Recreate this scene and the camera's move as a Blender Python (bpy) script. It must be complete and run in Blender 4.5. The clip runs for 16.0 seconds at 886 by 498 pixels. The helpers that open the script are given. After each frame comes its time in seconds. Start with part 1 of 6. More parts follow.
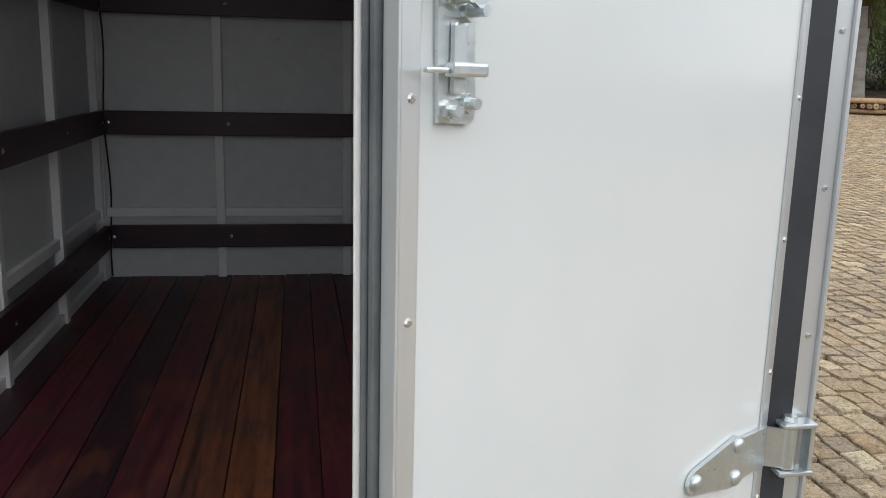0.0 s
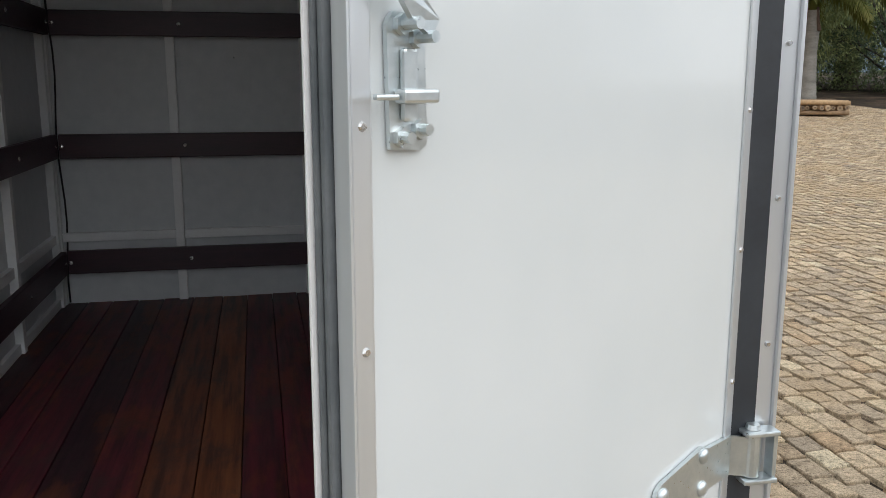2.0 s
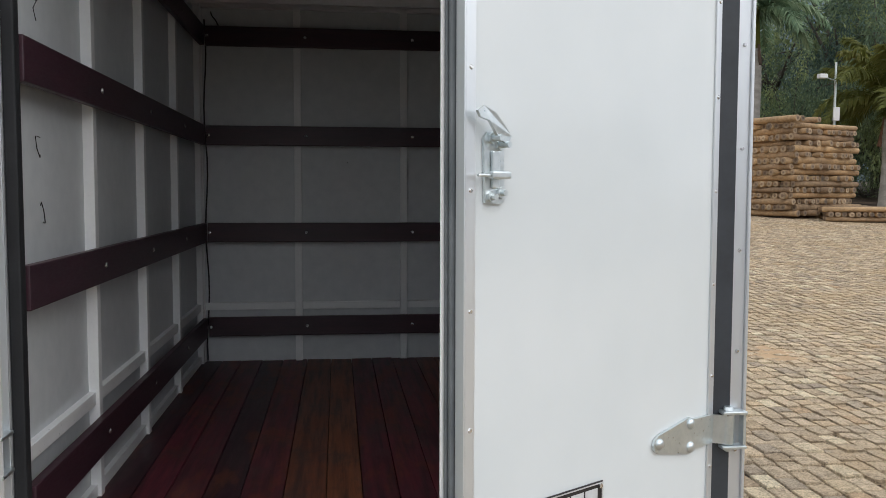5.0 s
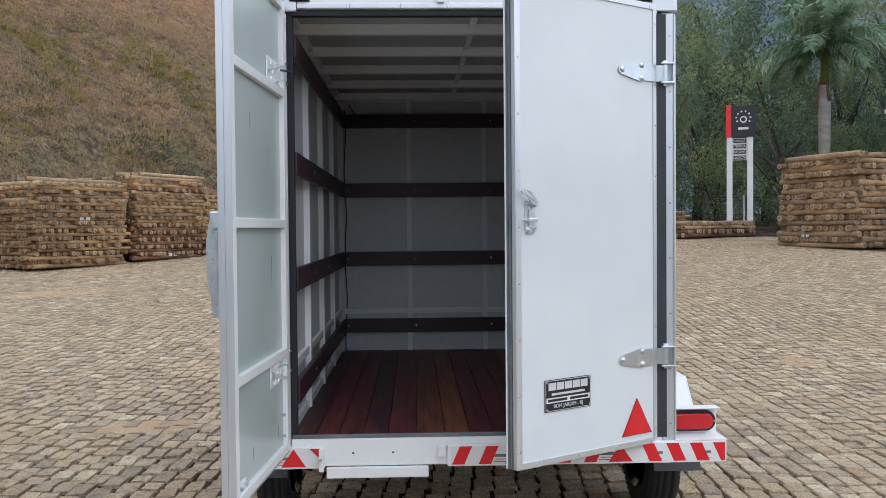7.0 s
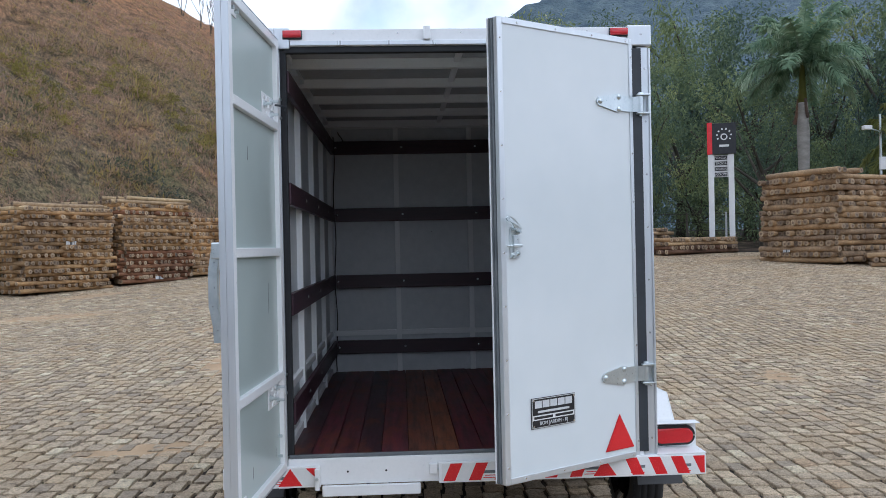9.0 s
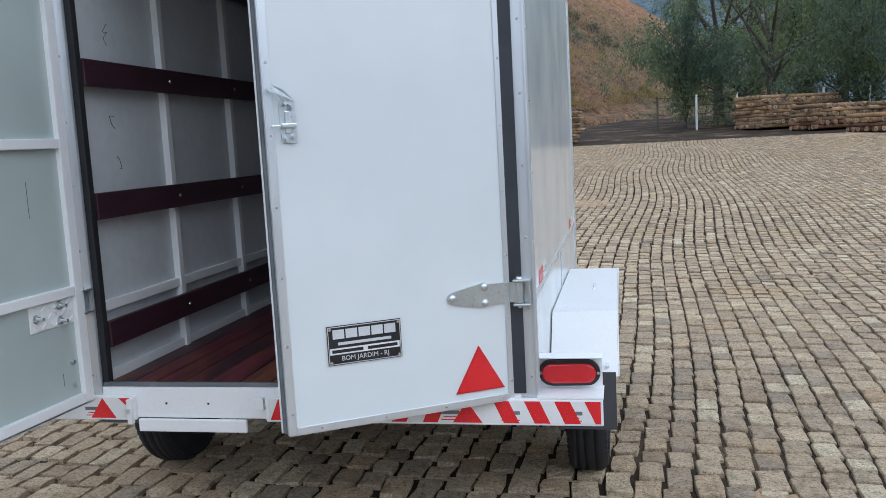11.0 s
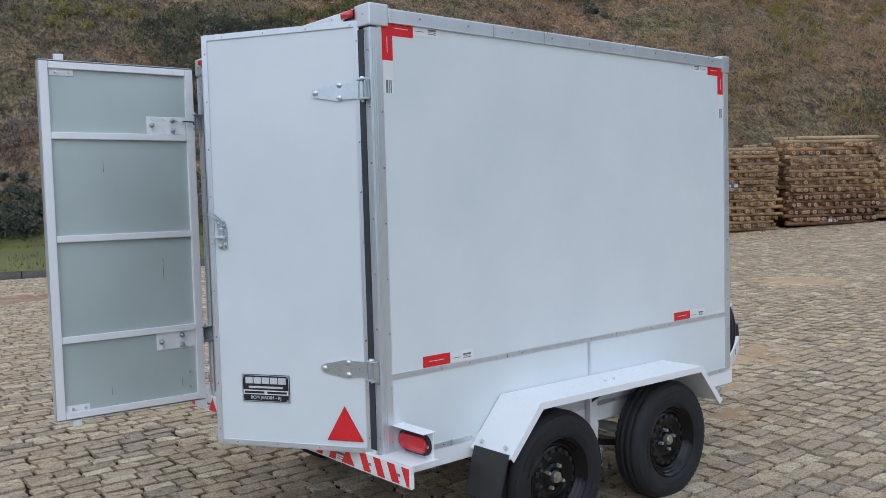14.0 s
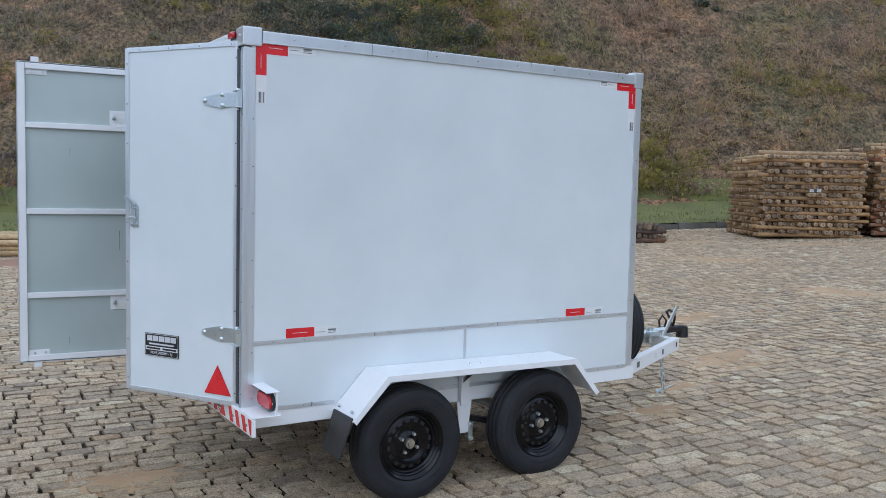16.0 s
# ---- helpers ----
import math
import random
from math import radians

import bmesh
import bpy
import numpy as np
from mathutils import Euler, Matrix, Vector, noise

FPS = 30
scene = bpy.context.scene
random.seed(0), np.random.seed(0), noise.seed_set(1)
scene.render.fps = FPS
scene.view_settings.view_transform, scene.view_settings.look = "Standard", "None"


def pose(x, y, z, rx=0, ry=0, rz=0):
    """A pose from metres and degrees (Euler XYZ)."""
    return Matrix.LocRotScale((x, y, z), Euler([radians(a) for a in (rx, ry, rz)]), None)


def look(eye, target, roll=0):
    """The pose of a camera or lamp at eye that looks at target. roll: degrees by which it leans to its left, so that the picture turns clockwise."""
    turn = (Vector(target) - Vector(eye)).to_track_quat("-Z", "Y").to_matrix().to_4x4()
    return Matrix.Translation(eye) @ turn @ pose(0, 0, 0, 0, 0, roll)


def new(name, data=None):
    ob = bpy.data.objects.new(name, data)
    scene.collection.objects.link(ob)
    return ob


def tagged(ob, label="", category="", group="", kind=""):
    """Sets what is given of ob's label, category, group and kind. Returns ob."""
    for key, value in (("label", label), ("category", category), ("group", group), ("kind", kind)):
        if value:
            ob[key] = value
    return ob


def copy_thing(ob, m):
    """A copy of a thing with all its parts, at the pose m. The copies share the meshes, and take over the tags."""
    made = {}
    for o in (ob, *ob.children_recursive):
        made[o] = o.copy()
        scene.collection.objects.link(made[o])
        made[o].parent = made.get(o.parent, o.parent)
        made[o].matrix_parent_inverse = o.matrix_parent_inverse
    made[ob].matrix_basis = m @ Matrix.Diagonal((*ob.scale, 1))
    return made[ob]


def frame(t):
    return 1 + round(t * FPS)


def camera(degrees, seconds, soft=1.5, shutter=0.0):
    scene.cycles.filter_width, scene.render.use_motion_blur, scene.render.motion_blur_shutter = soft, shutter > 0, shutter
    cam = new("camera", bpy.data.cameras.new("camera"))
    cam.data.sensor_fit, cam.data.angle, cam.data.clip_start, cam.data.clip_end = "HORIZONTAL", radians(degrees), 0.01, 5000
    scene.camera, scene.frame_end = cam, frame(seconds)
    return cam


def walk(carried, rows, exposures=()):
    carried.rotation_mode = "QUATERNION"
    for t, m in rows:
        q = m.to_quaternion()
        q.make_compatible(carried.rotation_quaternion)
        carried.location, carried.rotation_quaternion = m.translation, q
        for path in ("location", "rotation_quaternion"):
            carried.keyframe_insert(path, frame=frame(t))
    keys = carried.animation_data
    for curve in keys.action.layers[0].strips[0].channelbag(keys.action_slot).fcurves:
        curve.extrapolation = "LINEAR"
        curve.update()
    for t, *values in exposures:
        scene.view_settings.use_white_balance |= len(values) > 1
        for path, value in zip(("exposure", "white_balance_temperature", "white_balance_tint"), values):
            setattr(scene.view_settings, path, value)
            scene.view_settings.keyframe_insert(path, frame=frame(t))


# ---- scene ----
cam = camera(54.5, 16.0, soft=0.75)
PATH = [
    (0, (0.017, -1.081, 1.354), (0.349, 0.849, 0.951), 1.4),
    (0.5, (0.005, -1.104, 1.360), (0.251, 0.840, 0.961), 0.8),
    (1, (0.079, -1.000, 1.364), (0.389, 0.937, 0.975), 2.0),
    (1.5, (0.085, -0.976, 1.369), (0.482, 0.945, 0.977), 0.9),
    (2, (0.026, -1.074, 1.366), (0.438, 0.846, 0.989), -0.0),
    (2.5, (0.020, -1.078, 1.368), (0.434, 0.850, 1.034), 1.5),
    (3, (0.006, -1.090, 1.361), (0.386, 0.852, 1.070), 1.0),
    (3.5, (-0.029, -1.137, 1.357), (0.313, 0.818, 1.110), 1.2),
    (4, (-0.111, -1.171, 1.344), (0.239, 0.787, 1.128), 0.8),
    (6.5, (-0.072, -2.963, 1.326), (-0.017, -0.964, 1.280), -0.4),
    (7, (-0.238, -3.250, 1.329), (-0.174, -1.251, 1.282), -0.5),
    (7.5, (-0.272, -3.410, 1.349), (-0.197, -1.412, 1.318), -0.5),
    (8, (-0.283, -3.439, 1.343), (-0.199, -1.441, 1.334), -0.4),
    (8.5, (-0.283, -3.415, 1.347), (-0.192, -1.417, 1.340), -0.5),
    (9, (-0.255, -3.393, 1.356), (-0.157, -1.395, 1.352), -1.2),
    (9.5, (-0.058, -3.298, 1.316), (0.015, -1.299, 1.320), -2.0),
    (10, (0.278, -3.114, 1.284), (0.303, -1.117, 1.186), -2.6),
    (12.5, (2.144, -1.913, 1.330), (1.030, -0.286, 0.994), -1.6),
    (13, (2.546, -1.958, 1.398), (1.340, -0.383, 1.138), -0.2),
    (13.5, (2.985, -1.933, 1.450), (1.614, -0.482, 1.322), -0.6),
    (14, (3.384, -1.896, 1.484), (1.852, -0.615, 1.370), -1.6),
    (14.5, (3.753, -1.906, 1.506), (2.139, -0.730, 1.394), -2.1),
    (15, (4.136, -1.756, 1.508), (2.467, -0.660, 1.385), -1.6),
    (15.5, (4.335, -1.541, 1.514), (2.657, -0.461, 1.365), -0.3),
    (16, (4.466, -1.278, 1.544), (2.772, -0.224, 1.397), 1.3),
]
EXPOSURES = [(0, 0.16, 6600, 10), (4, 0.16, 6600, 10), (6.5, 0.04, 6150, 12), (7.5, 0.03, 5800, 12), (8, -0.08, 5680, 11), (9, -0.12, 5640, 11), (10, 0.06, 5600, 10), (12.5, -0.28, 5800, 10), (14, -0.28, 5600, 10), (16, -0.22, 5400, 10)]
walk(cam, [(t, look(eye, target, roll)) for t, eye, target, roll in PATH], EXPOSURES)

# ---- world and sun: a bright, thinly clouded sky ----
world = bpy.data.worlds.new("sky")
scene.world = world
world.use_nodes = True
wn, wl = world.node_tree.nodes, world.node_tree.links
sky = wn.new("ShaderNodeTexSky")
sky.sky_type, sky.sun_disc = "NISHITA", False
sky.sun_elevation, sky.sun_rotation = radians(52), radians(139)
cloud = wn.new("ShaderNodeTexNoise")
cloud.inputs["Scale"].default_value, cloud.inputs["Detail"].default_value = 2.6, 6.0
cramp = wn.new("ShaderNodeValToRGB")
cramp.color_ramp.elements[0].position, cramp.color_ramp.elements[1].position = 0.2, 0.4
dim = wn.new("ShaderNodeVectorMath")
dim.operation = "SCALE"
dim.inputs["Scale"].default_value = 0.16
wmix = wn.new("ShaderNodeMix")
wmix.data_type = "RGBA"
grey = wn.new("ShaderNodeValToRGB")
grey.color_ramp.elements[0].position, grey.color_ramp.elements[0].color = 0.36, (0.42, 0.465, 0.55, 1)
grey.color_ramp.elements[1].position, grey.color_ramp.elements[1].color = 0.64, (1.0, 1.02, 1.04, 1)
shape = wn.new("ShaderNodeTexNoise")
shape.inputs["Scale"].default_value, shape.inputs["Detail"].default_value = 5.0, 7.0
wl.new(shape.outputs["Fac"], grey.inputs["Fac"])
wl.new(grey.outputs["Color"], wmix.inputs[7])
wl.new(cloud.outputs["Fac"], cramp.inputs["Fac"])
wl.new(cramp.outputs["Color"], wmix.inputs[0])
wl.new(sky.outputs["Color"], dim.inputs[0])
wl.new(dim.outputs["Vector"], wmix.inputs[6])
wl.new(wmix.outputs[2], wn["Background"].inputs["Color"])
wn["Background"].inputs["Strength"].default_value = 1.7

sun = new("sun", bpy.data.lights.new("sun", "SUN"))
sun.data.energy, sun.data.angle, sun.data.color = 0.6, radians(50), (1.0, 0.96, 0.9)
sun.matrix_world = look((0, 0, 22), (-18, 21, 0))


# ---- materials ----
def shader(name):
    m = bpy.data.materials.new(name)
    m.use_nodes = True
    return m, m.node_tree.nodes, m.node_tree.links, m.node_tree.nodes["Principled BSDF"]


def ramp_of(nodes, stops):
    r = nodes.new("ShaderNodeValToRGB")
    els = r.color_ramp.elements
    while len(els) < len(stops):
        els.new(0.5)
    for e, (p, c) in zip(els, stops):
        e.position, e.color = p, (*c, 1)
    return r


def noise_of(nodes, links, scale, detail=4.0, stretch=None, rough=0.55):
    n = nodes.new("ShaderNodeTexNoise")
    n.inputs["Scale"].default_value, n.inputs["Detail"].default_value = scale, detail
    n.inputs["Roughness"].default_value = rough
    geo = nodes.new("ShaderNodeNewGeometry")
    if stretch:
        vm = nodes.new("ShaderNodeVectorMath")
        vm.operation = "MULTIPLY"
        vm.inputs[1].default_value = stretch
        links.new(geo.outputs["Position"], vm.inputs[0])
        links.new(vm.outputs["Vector"], n.inputs["Vector"])
    else:
        links.new(geo.outputs["Position"], n.inputs["Vector"])
    return n


def random_of(nodes, links):
    """One random value for each piece, be it an object or an island of a joined mesh."""
    info, geo = nodes.new("ShaderNodeObjectInfo"), nodes.new("ShaderNodeNewGeometry")
    add = nodes.new("ShaderNodeMath")
    links.new(info.outputs["Random"], add.inputs[0])
    links.new(geo.outputs["Random Per Island"], add.inputs[1])
    fr = nodes.new("ShaderNodeMath")
    fr.operation = "FRACT"
    links.new(add.outputs[0], fr.inputs[0])
    return fr


def mixed(nodes, links, fac, a, b, mode="MIX"):
    m = nodes.new("ShaderNodeMix")
    m.data_type, m.blend_type = "RGBA", mode
    for sock, v in ((m.inputs[0], fac), (m.inputs[6], a), (m.inputs[7], b)):
        if isinstance(v, (int, float)):
            sock.default_value = v
        elif isinstance(v, tuple):
            sock.default_value = (*v, 1)
        else:
            links.new(v, sock)
    return m.outputs[2]


def bumped(nodes, links, bsdf, height, strength, dist):
    b = nodes.new("ShaderNodeBump")
    b.inputs["Strength"].default_value, b.inputs["Distance"].default_value = strength, dist
    links.new(height, b.inputs["Height"])
    links.new(b.outputs["Normal"], bsdf.inputs["Normal"])


def surface(name, a, b, rough=0.5, metal=0.0, scale=2.0, fine=60.0, grime=None, bump=0.15, dist=0.002, coat=0.0, spec=0.5, stretch=None):
    """Two tones over large patches, fine grain over them, and uneven gloss."""
    m, n, l, bsdf = shader(name)
    big, small = noise_of(n, l, scale, 5.0, stretch), noise_of(n, l, fine, 3.0, stretch)
    r = ramp_of(n, ((0.3, a), (0.7, b)))
    l.new(big.outputs["Fac"], r.inputs["Fac"])
    col = mixed(n, l, 0.22, r.outputs["Color"], small.outputs["Fac"], "OVERLAY")
    if grime:
        spots = noise_of(n, l, 5.5, 8.0, stretch, 0.7)
        sr = ramp_of(n, ((0.62, (0, 0, 0)), (0.78, (1, 1, 1))))
        l.new(spots.outputs["Fac"], sr.inputs["Fac"])
        k = n.new("ShaderNodeMath")
        k.operation = "MULTIPLY"
        k.inputs[1].default_value = 0.45
        l.new(sr.outputs["Color"], k.inputs[0])
        col = mixed(n, l, k.outputs[0], col, grime)
    l.new(col, bsdf.inputs["Base Color"])
    mr = n.new("ShaderNodeMapRange")
    mr.inputs["To Min"].default_value, mr.inputs["To Max"].default_value = max(rough - 0.08, 0.02), min(rough + 0.1, 1)
    l.new(small.outputs["Fac"], mr.inputs["Value"])
    l.new(mr.outputs["Result"], bsdf.inputs["Roughness"])
    bsdf.inputs["Metallic"].default_value = metal
    bsdf.inputs["Coat Weight"].default_value = coat
    bsdf.inputs["Specular IOR Level"].default_value = spec
    if bump:
        bumped(n, l, bsdf, small.outputs["Fac"], bump, dist)
    return m


WHITE = surface("white_gelcoat", (0.68, 0.725, 0.74), (0.715, 0.76, 0.77), 0.16, scale=0.8, fine=3.0, bump=0.05, dist=0.004, coat=0.15)
WHITE_STEEL = surface("white_painted_steel", (0.81, 0.82, 0.825), (0.86, 0.87, 0.87), 0.3, scale=3.0, fine=90.0, grime=(0.55, 0.54, 0.5), bump=0.08)
GREENISH = surface("bare_fibreglass_back", (0.44, 0.51, 0.49), (0.475, 0.54, 0.515), 0.3, scale=0.7, fine=1.5, bump=0.0)
LINER = surface("grey_wall_liner", (0.60, 0.625, 0.64), (0.67, 0.695, 0.71), 0.45, scale=1.2, fine=22.0, grime=(0.6, 0.58, 0.54), bump=0.08)
# Darker than the wall liner: the dimness under the roof is in this colour.
CEIL_SHADED = surface("grey_roof_underside_shaded", (0.40, 0.42, 0.435), (0.46, 0.48, 0.49), 0.55, scale=1.2, fine=22.0, grime=(0.36, 0.35, 0.33), bump=0.08)
ALU = surface("brushed_aluminium", (0.60, 0.63, 0.66), (0.72, 0.75, 0.77), 0.3, 0.6, scale=1.5, fine=30.0, bump=0.0, stretch=(1, 1, 0.08))
ZINC = surface("galvanised_steel", (0.56, 0.62, 0.64), (0.72, 0.77, 0.78), 0.3, 0.85, scale=18.0, fine=120.0, bump=0.1)
FLAP = surface("worn_black_sheet", (0.018, 0.018, 0.019), (0.032, 0.032, 0.033), 0.42, scale=6.0, fine=40.0, grime=(0.055, 0.05, 0.045), bump=0.1)
RUBBER = surface("black_rubber", (0.016, 0.017, 0.019), (0.027, 0.028, 0.031), 0.6, scale=6.0, fine=140.0, grime=(0.026, 0.027, 0.029), bump=0.25, spec=0.3)
SEAL = surface("dark_grey_seal", (0.10, 0.115, 0.125), (0.17, 0.185, 0.195), 0.55, scale=8.0, fine=80.0, bump=0.1)
GAP = surface("dark_blue_grey_rubber", (0.022, 0.026, 0.032), (0.036, 0.042, 0.050), 0.5, scale=8.0, fine=80.0, bump=0.1)
RIM_BLACK = surface("glossy_black_paint", (0.003, 0.003, 0.004), (0.006, 0.006, 0.007), 0.15, scale=5.0, fine=80.0, bump=0.03, spec=0.28)
BLACK = surface("matt_black_plastic", (0.012, 0.012, 0.013), (0.02, 0.02, 0.022), 0.45, scale=8.0, fine=90.0, bump=0.1)
RED = surface("red_reflective_film", (0.62, 0.016, 0.022), (0.70, 0.025, 0.03), 0.24, scale=9.0, fine=300.0, bump=0.12, dist=0.0006)
LENS_RED = surface("red_lamp_lens", (0.50, 0.012, 0.02), (0.60, 0.02, 0.03), 0.12, scale=9.0, fine=160.0, bump=0.2, dist=0.001, coat=0.5)
FILM = surface("white_reflective_film", (0.72, 0.73, 0.73), (0.78, 0.78, 0.77), 0.3, scale=20.0, fine=300.0, bump=0.05)
INK = surface("black_ink", (0.01, 0.01, 0.012), (0.02, 0.02, 0.022), 0.35, scale=9.0, fine=90.0, bump=0.0)
BOARD = surface("maroon_varnished_board", (0.034, 0.015, 0.023), (0.054, 0.019, 0.030), 0.42, scale=5.0, fine=40.0, grime=(0.055, 0.024, 0.02), bump=0.12, stretch=(1, 1, 7))
NICKEL = surface("dull_nickel", (0.42, 0.39, 0.33), (0.56, 0.52, 0.45), 0.32, 0.85, scale=20.0, fine=90.0, bump=0.1)
SCREW = surface("bright_screw_head", (0.6, 0.6, 0.6), (0.75, 0.75, 0.74), 0.25, 0.9, scale=30.0, bump=0.0)
CONCRETE = surface("concrete_kerb", (0.085, 0.08, 0.07), (0.15, 0.14, 0.12), 0.85, scale=3.0, fine=50.0, grime=(0.08, 0.09, 0.05), bump=0.4, dist=0.006)


def plank_material():
    """Old hardwood boards: oiled maroon, near-black and honey brown, changing from board to board."""
    m, n, l, bsdf = shader("oiled_hardwood_plank")
    rnd = random_of(n, l)
    base = ramp_of(n, ((0.0, (0.090, 0.014, 0.026)), (0.28, (0.104, 0.016, 0.029)), (0.4, (0.036, 0.012, 0.020)), (0.52, (0.090, 0.014, 0.025)), (0.66, (0.107, 0.018, 0.030)),
                       (0.74, (0.253, 0.097, 0.042)), (0.92, (0.225, 0.081, 0.036)), (1.0, (0.050, 0.013, 0.021))))
    l.new(rnd.outputs[0], base.inputs["Fac"])
    streak = noise_of(n, l, 3.0, 8.0, (14, 0.8, 14), 0.65)
    wear = noise_of(n, l, 4.2, 9.0, (3.0, 0.8, 1), 0.68)
    sr = ramp_of(n, ((0.38, (0.35, 0.3, 0.3)), (0.5, (0.95, 0.9, 0.9)), (0.62, (1.4, 1.3, 1.2))))
    l.new(streak.outputs["Fac"], sr.inputs["Fac"])
    col = mixed(n, l, 1.0, base.outputs["Color"], sr.outputs["Color"], "MULTIPLY")
    wr = ramp_of(n, ((0.5, (0, 0, 0)), (0.6, (1, 1, 1))))
    l.new(wear.outputs["Fac"], wr.inputs["Fac"])
    k = n.new("ShaderNodeMath")
    k.operation = "MULTIPLY"
    k.inputs[1].default_value = 0.4
    l.new(wr.outputs["Color"], k.inputs[0])
    col = mixed(n, l, k.outputs[0], col, (0.24, 0.075, 0.032))
    dusty = noise_of(n, l, 4.0, 10.0, (1.6, 1, 1), 0.78)
    dr = ramp_of(n, ((0.52, (0, 0, 0)), (0.66, (0.7, 0.7, 0.7))))
    l.new(dusty.outputs["Fac"], dr.inputs["Fac"])
    col = mixed(n, l, dr.outputs["Color"], col, (0.05, 0.032, 0.03))
    l.new(col, bsdf.inputs["Base Color"])
    mr = n.new("ShaderNodeMapRange")
    mr.inputs["To Min"].default_value, mr.inputs["To Max"].default_value = 0.32, 0.6
    l.new(wear.outputs["Fac"], mr.inputs["Value"])
    l.new(mr.outputs["Result"], bsdf.inputs["Roughness"])
    bumped(n, l, bsdf, streak.outputs["Fac"], 0.25, 0.002)
    return m


def stone_material():
    """Worn granite setts, grey to tan, dusty and pitted, with lichen-dark blotches and sandy patches."""
    m, n, l, bsdf = shader("worn_granite_sett")
    rnd = random_of(n, l)
    base = ramp_of(n, ((0.0, (0.449, 0.345, 0.229)), (0.16, (0.650, 0.515, 0.351)), (0.32, (0.482, 0.387, 0.274)), (0.5, (0.707, 0.562, 0.382)), (0.64, (0.416, 0.340, 0.252)), (0.8, (0.628, 0.479, 0.306)), (0.92, (0.764, 0.661, 0.466)), (1.0, (0.538, 0.381, 0.234))))
    l.new(rnd.outputs[0], base.inputs["Fac"])
    grit, pits, blot, sand = noise_of(n, l, 75.0, 6.0, None, 0.78), noise_of(n, l, 210.0, 3.0, None, 0.7), noise_of(n, l, 17.0, 7.0, None, 0.7), noise_of(n, l, 0.75, 8.0, None, 0.7)
    gr = ramp_of(n, ((0.36, (0.34, 0.32, 0.30)), (0.46, (0.86, 0.85, 0.84)), (0.64, (1.2, 1.2, 1.2))))
    l.new(grit.outputs["Fac"], gr.inputs["Fac"])
    pr = ramp_of(n, ((0.34, (0.62, 0.61, 0.6)), (0.5, (1.0, 1.0, 1.0)), (0.68, (1.14, 1.14, 1.14))))
    l.new(pits.outputs["Fac"], pr.inputs["Fac"])
    br = ramp_of(n, ((0.34, (0.62, 0.61, 0.60)), (0.48, (0.98, 0.98, 0.98)), (0.64, (1.12, 1.12, 1.12))))
    l.new(blot.outputs["Fac"], br.inputs["Fac"])
    col = mixed(n, l, 1.0, base.outputs["Color"], gr.outputs["Color"], "MULTIPLY")
    col = mixed(n, l, 1.0, col, br.outputs["Color"], "MULTIPLY")
    col = mixed(n, l, 1.0, col, pr.outputs["Color"], "MULTIPLY")
    sr = ramp_of(n, ((0.52, (0, 0, 0)), (0.62, (0.75, 0.75, 0.75))))
    l.new(sand.outputs["Fac"], sr.inputs["Fac"])
    sandy = mixed(n, l, 1.0, (0.54, 0.405, 0.25), gr.outputs["Color"], "MULTIPLY")
    col = mixed(n, l, sr.outputs["Color"], col, sandy)
    l.new(col, bsdf.inputs["Base Color"])
    bsdf.inputs["Roughness"].default_value = 0.85
    bsdf.inputs["Specular IOR Level"].default_value = 0.3
    bumped(n, l, bsdf, grit.outputs["Fac"], 1.0, 0.016)
    return m


def joint_material():
    """Soil in the joints: dark and damp here, filled with pale sand or greenish moss there."""
    m, n, l, bsdf = shader("sandy_joint_soil")
    fill, moss, grain = noise_of(n, l, 0.8, 9.0, None, 0.72), noise_of(n, l, 0.9, 6.0, None, 0.65), noise_of(n, l, 90.0, 4.0, None, 0.7)
    base = ramp_of(n, ((0.36, (0.024, 0.018, 0.013)), (0.50, (0.042, 0.030, 0.021)), (0.59, (0.105, 0.072, 0.049)), (0.70, (0.30, 0.215, 0.145))))
    l.new(fill.outputs["Fac"], base.inputs["Fac"])
    mr = ramp_of(n, ((0.58, (0, 0, 0)), (0.68, (0.6, 0.6, 0.6))))
    l.new(moss.outputs["Fac"], mr.inputs["Fac"])
    col = mixed(n, l, mr.outputs["Color"], base.outputs["Color"], (0.13, 0.125, 0.05))
    gr = ramp_of(n, ((0.35, (0.6, 0.6, 0.6)), (0.65, (1.3, 1.3, 1.3))))
    l.new(grain.outputs["Fac"], gr.inputs["Fac"])
    col = mixed(n, l, 1.0, col, gr.outputs["Color"], "MULTIPLY")
    l.new(col, bsdf.inputs["Base Color"])
    bsdf.inputs["Roughness"].default_value = 0.95
    bsdf.inputs["Specular IOR Level"].default_value = 0.2
    bumped(n, l, bsdf, grain.outputs["Fac"], 0.6, 0.008)
    return m


